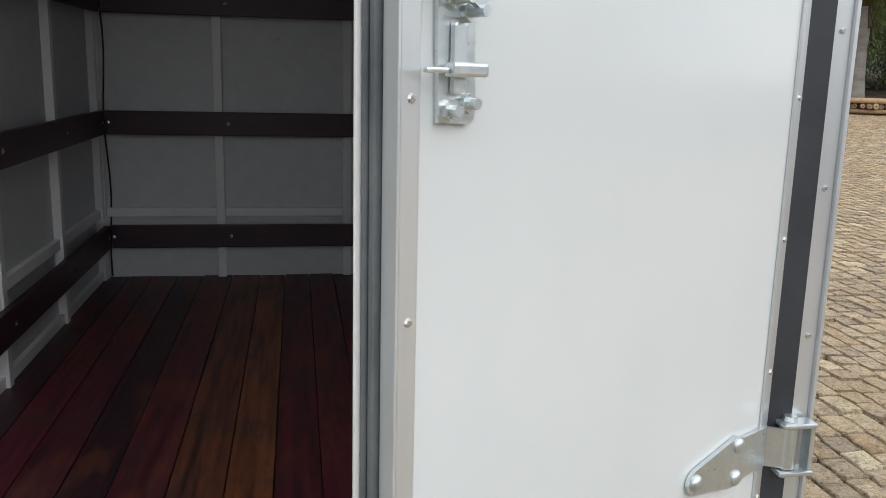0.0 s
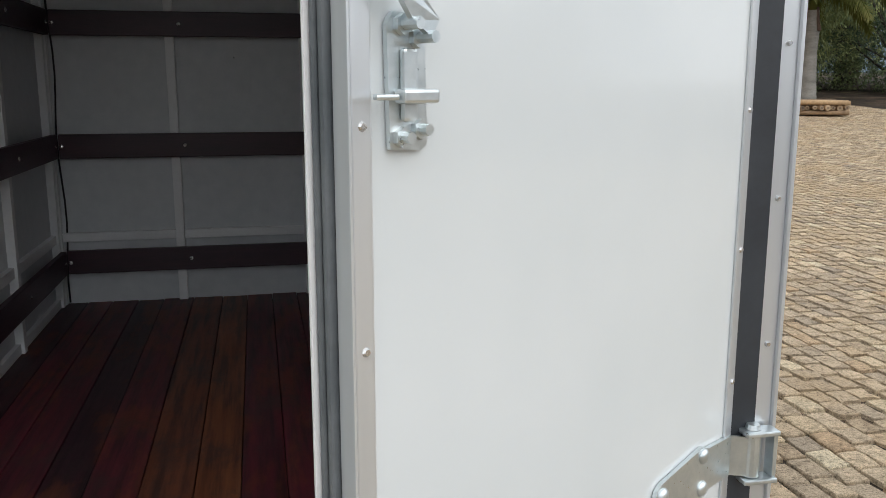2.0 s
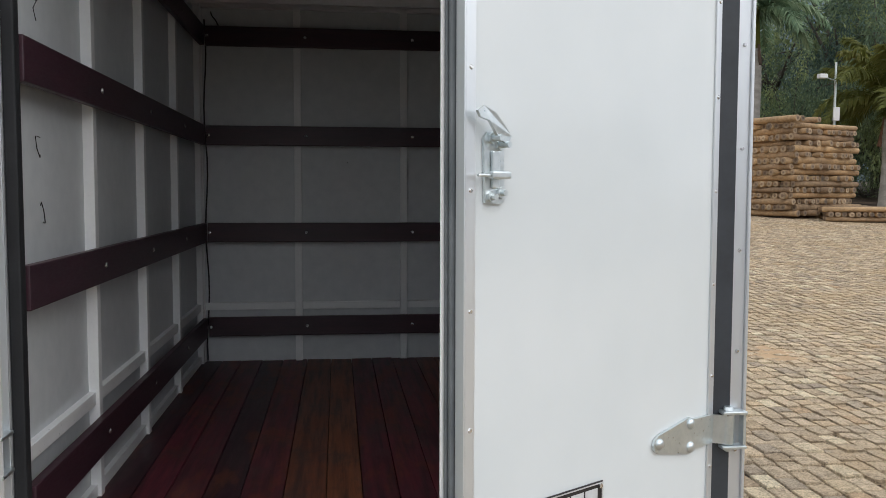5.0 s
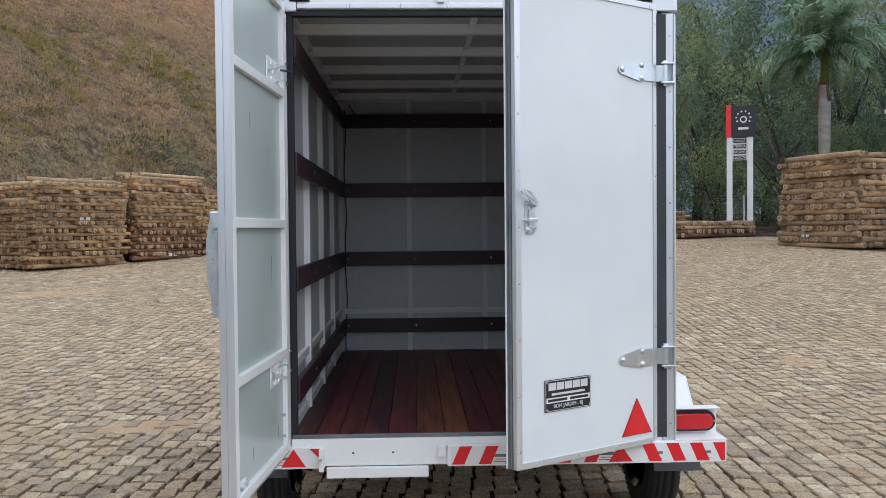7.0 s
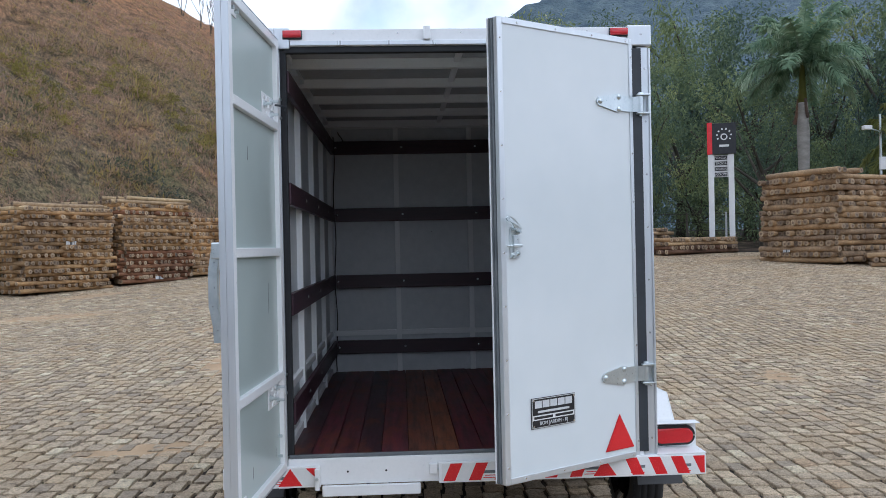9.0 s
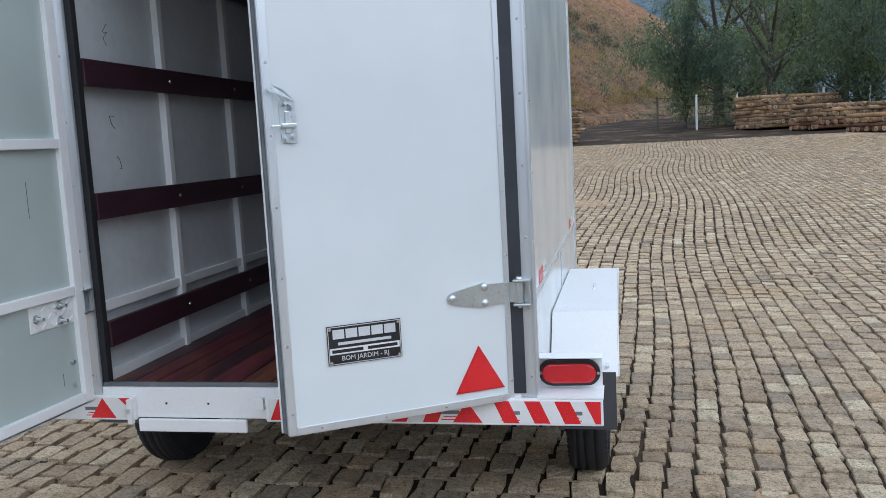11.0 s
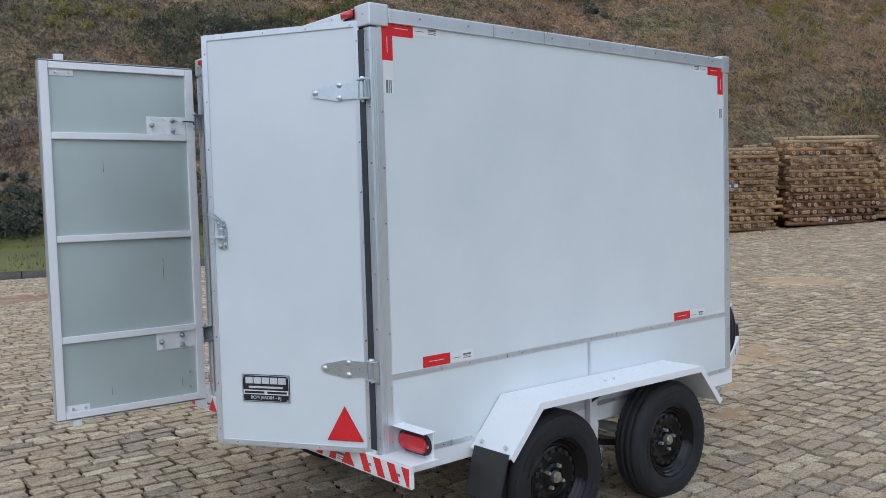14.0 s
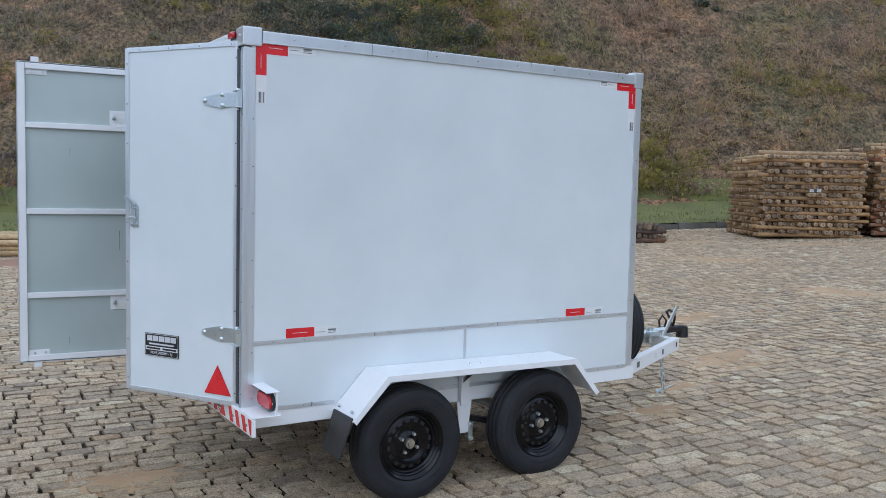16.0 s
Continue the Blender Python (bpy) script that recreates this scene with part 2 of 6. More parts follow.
def log_material(name, tones):
    m, n, l, bsdf = shader(name)
    rnd = random_of(n, l)
    base = ramp_of(n, tones)
    l.new(rnd.outputs[0], base.inputs["Fac"])
    grain, patch = noise_of(n, l, 14.0, 6.0, None, 0.65), noise_of(n, l, 1.1, 4.0)
    gr = ramp_of(n, ((0.3, (0.6, 0.58, 0.56)), (0.7, (1.2, 1.18, 1.15))))
    l.new(grain.outputs["Fac"], gr.inputs["Fac"])
    pr = ramp_of(n, ((0.3, (0.62, 0.6, 0.6)), (0.65, (1.1, 1.08, 1.05))))
    l.new(patch.outputs["Fac"], pr.inputs["Fac"])
    col = mixed(n, l, 1.0, base.outputs["Color"], gr.outputs["Color"], "MULTIPLY")
    col = mixed(n, l, 1.0, col, pr.outputs["Color"], "MULTIPLY")
    l.new(col, bsdf.inputs["Base Color"])
    bsdf.inputs["Roughness"].default_value = 0.8
    bumped(n, l, bsdf, grain.outputs["Fac"], 0.4, 0.01)
    return m


def leaf_material(name, tones, patch=0.12, speckle=0.5, drier=None):
    """Foliage: tone by leaf and by wide patches of the slope."""
    m, n, l, bsdf = shader(name)
    rnd = random_of(n, l)
    big = noise_of(n, l, patch, 4.0, None, 0.6)
    half = n.new("ShaderNodeMath")
    half.operation = "MULTIPLY_ADD"
    half.inputs[1].default_value, half.inputs[2].default_value = speckle, -0.5 * speckle
    l.new(rnd.outputs[0], half.inputs[0])
    stretch = n.new("ShaderNodeMapRange")
    stretch.inputs["From Min"].default_value, stretch.inputs["From Max"].default_value = 0.3, 0.7
    l.new(big.outputs["Fac"], stretch.inputs["Value"])
    add = n.new("ShaderNodeMath")
    l.new(stretch.outputs["Result"], add.inputs[0])
    l.new(half.outputs[0], add.inputs[1])
    base = ramp_of(n, tones)
    l.new(add.outputs[0], base.inputs["Fac"])
    col = base.outputs["Color"]
    if drier:
        geo, split, along = n.new("ShaderNodeNewGeometry"), n.new("ShaderNodeSeparateXYZ"), n.new("ShaderNodeMapRange")
        l.new(geo.outputs["Position"], split.inputs["Vector"])
        l.new(split.outputs["Y"], along.inputs["Value"])
        along.inputs["From Min"].default_value, along.inputs["From Max"].default_value = 9.0, 24.0
        col = mixed(n, l, along.outputs["Result"], col, mixed(n, l, 1.0, col, drier, "MULTIPLY"))
    l.new(col, bsdf.inputs["Base Color"])
    bsdf.inputs["Roughness"].default_value = 0.6
    bsdf.inputs["Specular IOR Level"].default_value = 0.2
    thin, both = n.new("ShaderNodeBsdfTranslucent"), n.new("ShaderNodeMixShader")
    l.new(col, thin.inputs["Color"])
    both.inputs[0].default_value = 0.4
    l.new(bsdf.outputs["BSDF"], both.inputs[1])
    l.new(thin.outputs["BSDF"], both.inputs[2])
    l.new(both.outputs["Shader"], n["Material Output"].inputs["Surface"])
    return m


PLANK, STONE = plank_material(), stone_material()
LOG_TONES = ((0.0, (0.20, 0.14, 0.085)), (0.2, (0.36, 0.245, 0.14)), (0.4, (0.47, 0.325, 0.18)), (0.58, (0.25, 0.17, 0.105)), (0.78, (0.42, 0.27, 0.135)), (1.0, (0.53, 0.375, 0.215)))
LOG, LOG_END = log_material("peeled_eucalyptus_pole", LOG_TONES), log_material("sawn_pole_end", ((0.0, (0.22, 0.165, 0.115)), (0.35, (0.33, 0.25, 0.165)), (0.7, (0.47, 0.365, 0.245)), (1.0, (0.16, 0.12, 0.085))))
LOG_HEART = log_material("dark_pole_heart", ((0.0, (0.10, 0.07, 0.05)), (0.4, (0.16, 0.11, 0.075)), (0.75, (0.25, 0.175, 0.11)), (1.0, (0.07, 0.05, 0.038))))
LOG_OLD = log_material("weathered_pole", ((0.0, (0.075, 0.050, 0.038)), (0.5, (0.143, 0.086, 0.056)), (1.0, (0.188, 0.094, 0.053))))
LOG_OLIVE = log_material("olive_treated_pole", ((0.0, (0.233, 0.148, 0.069)), (0.3, (0.372, 0.238, 0.109)), (0.6, (0.464, 0.294, 0.138)), (0.8, (0.290, 0.190, 0.093)), (1.0, (0.523, 0.333, 0.170))))
LOG_GOLD = log_material("golden_pole", ((0.0, (0.276, 0.163, 0.073)), (0.3, (0.423, 0.258, 0.112)), (0.6, (0.497, 0.310, 0.142)), (0.8, (0.331, 0.198, 0.086)), (1.0, (0.534, 0.361, 0.198))))
LOG_RED = log_material("reddish_pole", ((0.0, (0.171, 0.083, 0.048)), (0.4, (0.301, 0.141, 0.072)), (0.7, (0.221, 0.117, 0.067)), (1.0, (0.361, 0.186, 0.095))))
END_DARK = log_material("weathered_pole_end", ((0.0, (0.075, 0.056, 0.041)), (0.4, (0.143, 0.105, 0.071)), (0.8, (0.225, 0.169, 0.112)), (1.0, (0.060, 0.045, 0.034))))
LOG_PALE = log_material("fresh_pale_pole", ((0.0, (0.40, 0.29, 0.16)), (0.5, (0.52, 0.39, 0.22)), (1.0, (0.34, 0.24, 0.14))))
SHRUB = leaf_material("dry_hillside_scrub", ((0.0, (0.12, 0.115, 0.10)), (0.12, (0.24, 0.20, 0.185)), (0.28, (0.35, 0.285, 0.26)), (0.42, (0.26, 0.21, 0.195)), (0.56, (0.31, 0.27, 0.17)), (0.68, (0.33, 0.315, 0.13)), (0.8, (0.25, 0.205, 0.185)), (0.92, (0.40, 0.345, 0.27)), (1.0, (0.15, 0.155, 0.10))), 0.3, 0.5, (1.5, 1.26, 1.0))
BUSH = leaf_material("hillside_shrub_leaf", ((0.0, (0.055, 0.065, 0.062)), (0.25, (0.10, 0.115, 0.095)), (0.5, (0.085, 0.10, 0.06)), (0.72, (0.15, 0.155, 0.095)), (0.88, (0.20, 0.205, 0.10)), (1.0, (0.11, 0.12, 0.09))), 0.45)
BRUSH = leaf_material("yellow_green_brush_leaf", ((0.0, (0.138, 0.125, 0.045)), (0.4, (0.241, 0.205, 0.059)), (0.7, (0.356, 0.300, 0.077)), (1.0, (0.196, 0.165, 0.063))), 0.45)
GRASS = leaf_material("green_verge_grass", ((0.0, (0.085, 0.095, 0.026)), (0.5, (0.135, 0.15, 0.036)), (1.0, (0.21, 0.20, 0.06))), 0.6)
LEAF = leaf_material("bamboo_and_tree_foliage", ((0.0, (0.054, 0.089, 0.075)), (0.3, (0.103, 0.152, 0.105)), (0.6, (0.178, 0.231, 0.120)), (0.85, (0.302, 0.347, 0.150)), (1.0, (0.389, 0.399, 0.170))), 0.2, 0.22)
PALM_LEAF = leaf_material("palm_frond_green", ((0.0, (0.11, 0.19, 0.12)), (0.5, (0.22, 0.32, 0.19)), (1.0, (0.44, 0.52, 0.36))), 0.8)
BARK = surface("grey_palm_bark", (0.20, 0.19, 0.17), (0.33, 0.31, 0.28), 0.85, scale=2.0, fine=14.0, bump=0.5, dist=0.02, stretch=(1, 1, 3))
BARK_DARK = surface("dark_tree_bark", (0.05, 0.045, 0.035), (0.10, 0.085, 0.065), 0.9, scale=1.5, fine=10.0, bump=0.5, dist=0.02)
SOIL = joint_material()


def earth_material():
    """Red-brown soil under dead stalks, litter and low creepers."""
    m, n, l, bsdf = shader("littered_hillside_earth")
    wide, mid, fine = noise_of(n, l, 0.22, 5.0, None, 0.6), noise_of(n, l, 1.6, 6.0, None, 0.7), noise_of(n, l, 9.0, 6.0, (1, 1, 0.45), 0.75)
    soil = ramp_of(n, ((0.36, (0.135, 0.125, 0.07)), (0.5, (0.19, 0.145, 0.10)), (0.64, (0.27, 0.165, 0.105))))
    l.new(wide.outputs["Fac"], soil.inputs["Fac"])
    geo, split, high = n.new("ShaderNodeNewGeometry"), n.new("ShaderNodeSeparateXYZ"), n.new("ShaderNodeMapRange")
    l.new(geo.outputs["Position"], split.inputs["Vector"])
    l.new(split.outputs["Z"], high.inputs["Value"])
    high.inputs["From Min"].default_value, high.inputs["From Max"].default_value = 9.0, 20.0
    red = mixed(n, l, high.outputs["Result"], soil.outputs["Color"], (0.30, 0.165, 0.095))
    clump = ramp_of(n, ((0.38, (0.42, 0.43, 0.40)), (0.5, (0.95, 0.95, 0.9)), (0.62, (1.35, 1.25, 1.1))))
    l.new(mid.outputs["Fac"], clump.inputs["Fac"])
    litter = ramp_of(n, ((0.38, (0.28, 0.28, 0.27)), (0.5, (0.9, 0.88, 0.85)), (0.62, (1.7, 1.6, 1.45))))
    l.new(fine.outputs["Fac"], litter.inputs["Fac"])
    col = mixed(n, l, 1.0, red, clump.outputs["Color"], "MULTIPLY")
    col = mixed(n, l, 1.0, col, litter.outputs["Color"], "MULTIPLY")
    l.new(col, bsdf.inputs["Base Color"])
    bsdf.inputs["Roughness"].default_value = 0.95
    bsdf.inputs["Specular IOR Level"].default_value = 0.2
    bumped(n, l, bsdf, fine.outputs["Fac"], 0.8, 0.12)
    return m


EARTH = earth_material()
LAWN = surface("mown_grass_ground", (0.09, 0.10, 0.03), (0.15, 0.15, 0.042), 0.9, scale=0.8, fine=30.0, grime=(0.2, 0.16, 0.09), bump=0.6, dist=0.03)
# Forest green shifted to blue-grey: distance haze is mixed into the base colour.
FOREST = surface("forested_slope_haze_tint", (0.050, 0.085, 0.115), (0.135, 0.180, 0.195), 0.95, scale=0.10, fine=0.5, bump=0.9, dist=3.0)
SAND = surface("tan_sand", (0.36, 0.235, 0.125), (0.47, 0.325, 0.19), 0.95, scale=3.0, fine=70.0, grime=(0.24, 0.18, 0.12), bump=0.8, dist=0.01)
RED_SOIL = surface("reddish_yard_soil", (0.24, 0.135, 0.085), (0.34, 0.20, 0.13), 0.95, scale=2.0, fine=60.0, grime=(0.17, 0.115, 0.08), bump=0.8, dist=0.01)
SILVER = surface("silver_print", (0.55, 0.57, 0.58), (0.64, 0.65, 0.66), 0.35, scale=9.0, fine=80.0, bump=0.0)
SIGN_WHITE = surface("white_sign_post", (0.66, 0.66, 0.65), (0.74, 0.74, 0.73), 0.4, scale=2.0, fine=30.0, bump=0.05)


# ---- building helpers ----
def part(name, bm, material, parent, label="", smooth=False):
    """One bmesh as one mesh object under a thing or under a part."""
    me = bpy.data.meshes.new(name)
    bm.to_mesh(me)
    bm.free()
    for mt in material if isinstance(material, (list, tuple)) else (material,):
        me.materials.append(mt)
    if smooth:
        for p in me.polygons:
            p.use_smooth = True
    ob = new(name, me)
    ob.parent = parent
    if label:
        ob["label"] = label
    return ob


def thing(name, label, category, group="", at=(0, 0, 0), kind=""):
    ob = new(name)
    ob.empty_display_size = 0.1
    ob.location = at
    return tagged(ob, label, category, group, kind)


def bx(bm, x0, x1, y0, y1, z0, z1, bev=0.0):
    m = Matrix.Translation(((x0 + x1) / 2, (y0 + y1) / 2, (z0 + z1) / 2)) @ Matrix.Diagonal((abs(x1 - x0), abs(y1 - y0), abs(z1 - z0), 1))
    vs = bmesh.ops.create_cube(bm, size=1, matrix=m)["verts"]
    if bev:
        es = list({e for v in vs for e in v.link_edges})
        bmesh.ops.bevel(bm, geom=es, offset=bev, segments=2, profile=0.6, affect="EDGES")
    return bm


def box(*a, bev=0.0):
    return bx(bmesh.new(), *a, bev=bev)


def rod(bm, p0, p1, r0, r1=None, seg=12):
    p0, p1 = Vector(p0), Vector(p1)
    d = p1 - p0
    m = Matrix.Translation((p0 + p1) / 2) @ d.to_track_quat("Z", "Y").to_matrix().to_4x4()
    bmesh.ops.create_cone(bm, cap_ends=True, segments=seg, radius1=r0, radius2=r0 if r1 is None else r1, depth=d.length, matrix=m)
    return bm


def hose(bm, pts, r, seg=8):
    """A round cable or bent bar along a line of points."""
    pts = [Vector(p) for p in pts]
    rings = []
    for i, p in enumerate(pts):
        d = (pts[min(i + 1, len(pts) - 1)] - pts[max(i - 1, 0)]).normalized()
        side = d.cross(Vector((0.31, 0.17, 0.93))).normalized()
        up = side.cross(d)
        rings.append([bm.verts.new(p + r * (math.cos(a) * side + math.sin(a) * up)) for a in (2 * math.pi * k / seg for k in range(seg))])
    for a, b in zip(rings, rings[1:]):
        for k in range(seg):
            bm.faces.new((a[k], a[(k + 1) % seg], b[(k + 1) % seg], b[k]))
    bm.faces.new(rings[0][::-1])
    bm.faces.new(rings[-1])
    return bm


def slab(bm, pts, push):
    """A flat outline, thickened by the vector push."""
    push = Vector(push)
    a = [bm.verts.new(Vector(p)) for p in pts]
    b = [bm.verts.new(Vector(p) + push) for p in pts]
    n = len(a)
    f = bm.faces.new(a[::-1])
    bm.faces.new(b)
    for k in range(n):
        bm.faces.new((a[k], a[(k + 1) % n], b[(k + 1) % n], b[k]))
    return bm


def spun(bm, profile, seg=48, axis="x"):
    """A ring of the profile (along, radius) round the x axis."""
    rings = []
    for k in range(seg):
        a = 2 * math.pi * k / seg
        rings.append([bm.verts.new((u, r * math.cos(a), r * math.sin(a))) for u, r in profile])
    for k in range(seg):
        a, b = rings[k], rings[(k + 1) % seg]
        for i in range(len(profile) - 1):
            bm.faces.new((a[i], a[i + 1], b[i + 1], b[i]))
    return bm


def letters(name, text, size, material, parent, m, stretch=1.0):
    """Raised lettering with the built-in font; its middle stands at the pose m, reading along x, up along y."""
    cu = bpy.data.curves.new(name, "FONT")
    cu.body, cu.size, cu.extrude, cu.align_x, cu.align_y = text, size, 0.0006, "CENTER", "CENTER"
    tmp = bpy.data.objects.new(name, cu)
    me = bpy.data.meshes.new_from_object(tmp)
    bpy.data.objects.remove(tmp)
    me.materials.append(material)
    ob = new(name, me)
    ob.parent = parent
    ob.matrix_basis = m @ Matrix.Diagonal((stretch, 1, 1, 1))
    return ob


def lift(y):
    """The yard rises gently ahead of the trailer."""
    return 0.09 * np.log1p(np.exp(np.clip((np.asarray(y, float) - 4.0) / 2.0, -40, 40))) if np.ndim(y) else 0.09 * math.log1p(math.exp(max(-40, min(40, (y - 4.0) / 2.0))))


def joined(name, verts, faces, materials, parent=None, indices=None):
    me = bpy.data.meshes.new(name)
    me.from_pydata(verts, [], faces)
    for mt in materials:
        me.materials.append(mt)
    if indices is not None:
        me.polygons.foreach_set("material_index", indices)
    me.update()
    ob = new(name, me)
    ob.parent = parent
    return ob


# ---- the lie of the land ----
FOOT_Y = (-140, -60, -28, 2.5, 16.5, 28.5, 45, 60, 120, 260)
FOOT_X = (-80, -42, -28.5, -16.9, -11.4, -6.6, 0.0, 6.0, 26.0, 70.0)


def hill(x, y):
    """Height of the slope above the yard, left of the foot line; 0 on the yard."""
    p = (np.interp(y, FOOT_Y, FOOT_X) - x) * 0.92
    rise = np.clip(p, 0, 2.2) * 0.16 + 60.0 * (1 - np.exp(-np.clip(p - 2.2, 0, None) * 0.90 / 60.0))
    return np.where(p > 0, rise + 0.12, 0.0)


def land(x, y):
    return lift(np.minimum(y, 60.0)) + hill(x, y)


def sheet(name, xs, ys, height, material, label, category):
    X, Y = np.meshgrid(xs, ys)
    Z = height(X, Y)
    V = np.stack([X, Y, Z], -1).reshape(-1, 3)
    nx = len(xs)
    F = [(j * nx + i, j * nx + i + 1, (j + 1) * nx + i + 1, (j + 1) * nx + i) for j in range(len(ys) - 1) for i in range(nx - 1)]
    ob = joined(name, V.tolist(), F, (material,))
    for p in ob.data.polygons:
        p.use_smooth = True
    return tagged(ob, label, category, kind="structure")


grid = np.concatenate([[-2500, -1200, -600, -300, -150, -80], np.arange(-50, 51, 2.5), [80, 150, 300, 600, 1200, 2500]])
ground = sheet("ground", grid, grid, lambda x, y: lift(np.minimum(y, 60.0)) - 0.0195, SOIL, "sandy soil between and beyond the paving setts", "ground")


def slope(x, y):
    wob = np.array([[noise.noise(Vector((a * 0.12, b * 0.12, 3.0))) for a, b in zip(r, q)] for r, q in zip(x, y)])
    fine = np.array([[noise.noise(Vector((a * 0.5, b * 0.5, 9.0))) for a, b in zip(r, q)] for r, q in zip(x, y)])
    h = hill(x, y)
    return lift(np.minimum(y, 60.0)) + np.where(h > 0, h + (wob * 1.6 + fine * 0.35) * np.clip((h - 0.4) / 4, 0, 1), -1.5)


hillside = sheet("hillside", np.concatenate([np.arange(-130, -40, 4.0), np.arange(-40, 30, 1.0)]), np.concatenate([np.arange(-60, -10, 2.5), np.arange(-10, 50, 1.0), np.arange(50, 150, 4.0)]), slope,
                 EARTH, "steep brown hillside covered in dry scrub", "hillside")


def ridge(name, points, base, label):
    """A far wooded ridge from a line of (heading, height) at one distance."""
    verts, faces = [], []
    hs = np.linspace(points[0][0], points[-1][0], 90)
    tops = np.interp(hs, [p[0] for p in points], [p[1] for p in points])
    rows = 14
    for h, top in zip(hs, tops):
        for k in range(rows):
            f = k / (rows - 1)
            far = base + f * top * 1.5
            wob = 1 + 0.10 * noise.noise(Vector((h * 0.25, f * 3, 1.0))) + 0.04 * noise.noise(Vector((h * 1.3, f * 9, 4.0)))
            verts.append((math.sin(radians(h)) * far, math.cos(radians(h)) * far, top * f * wob - 2))
    for i in range(len(hs) - 1):
        for k in range(rows - 1):
            a = i * rows + k
            faces.append((a, a + rows, a + rows + 1, a + 1))
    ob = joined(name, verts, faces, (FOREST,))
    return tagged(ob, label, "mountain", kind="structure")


ridge("mountain", ((-8, 90), (-3, 118), (0, 128), (4, 138), (12, 175), (25, 190), (45, 170), (70, 110)), 330, "forested mountain far behind the yard, haze painted as blue-green")
ridge("mountain", ((95, 30), (130, 42), (165, 30), (200, 46), (235, 40), (262, 36)), 330, "wooded ridge far behind the yard, haze painted in its colour")

vy = np.arange(-30, 34, 1.0)
LV, LF = [], []
for k, y in enumerate(vy):
    fx = float(np.interp(y, FOOT_Y, FOOT_X))
    for p in (0.0, 0.7, 1.4, 2.3, 3.0):
        x = fx - p / 0.92 - 0.02
        LV.append((x, y, float(lift(y) + hill(np.array([x]), np.array([y]))[0]) + 0.03 + 0.02 * noise.noise(Vector((x, y, 0)))))
    if k:
        LF += [((k - 1) * 5 + q, (k - 1) * 5 + q + 1, k * 5 + q + 1, k * 5 + q) for q in range(4)]
tagged(joined("verge", LV, LF, (LAWN,)), "mown green grass strip behind the kerb", "grass", kind="structure")

kerb_thing = thing("kerb", "low grey concrete kerb at the foot of the hillside", "kerb", kind="structure")
ky = -8.0
while ky < 27.0:
    x0, x1 = (float(np.interp(v, FOOT_Y, FOOT_X)) for v in (ky, ky + 0.98))
    z0 = lift(ky + 0.5)
    part("kerb_stone", slab(bmesh.new(), [(x0 + 0.07, ky, z0 - 0.05), (x1 + 0.07, ky + 0.98, z0 - 0.05), (x1 + 0.06, ky + 0.98, z0 + 0.15), (x0 + 0.06, ky, z0 + 0.15)], (-0.13, 0.04, 0)), CONCRETE, kerb_thing)
    ky += 1.0


# ---- the trailer ----
trailer = thing("cargo_trailer", "white tandem-axle box cargo trailer with open rear doors, on setts", "trailer")
XL, XR, YF, ZT = -0.757, 0.743, 2.375, 2.206          # outer faces: sides, front, top
IL, IR, IF, FLOOR = -0.732, 0.712, 2.332, 0.545        # inner faces and floor


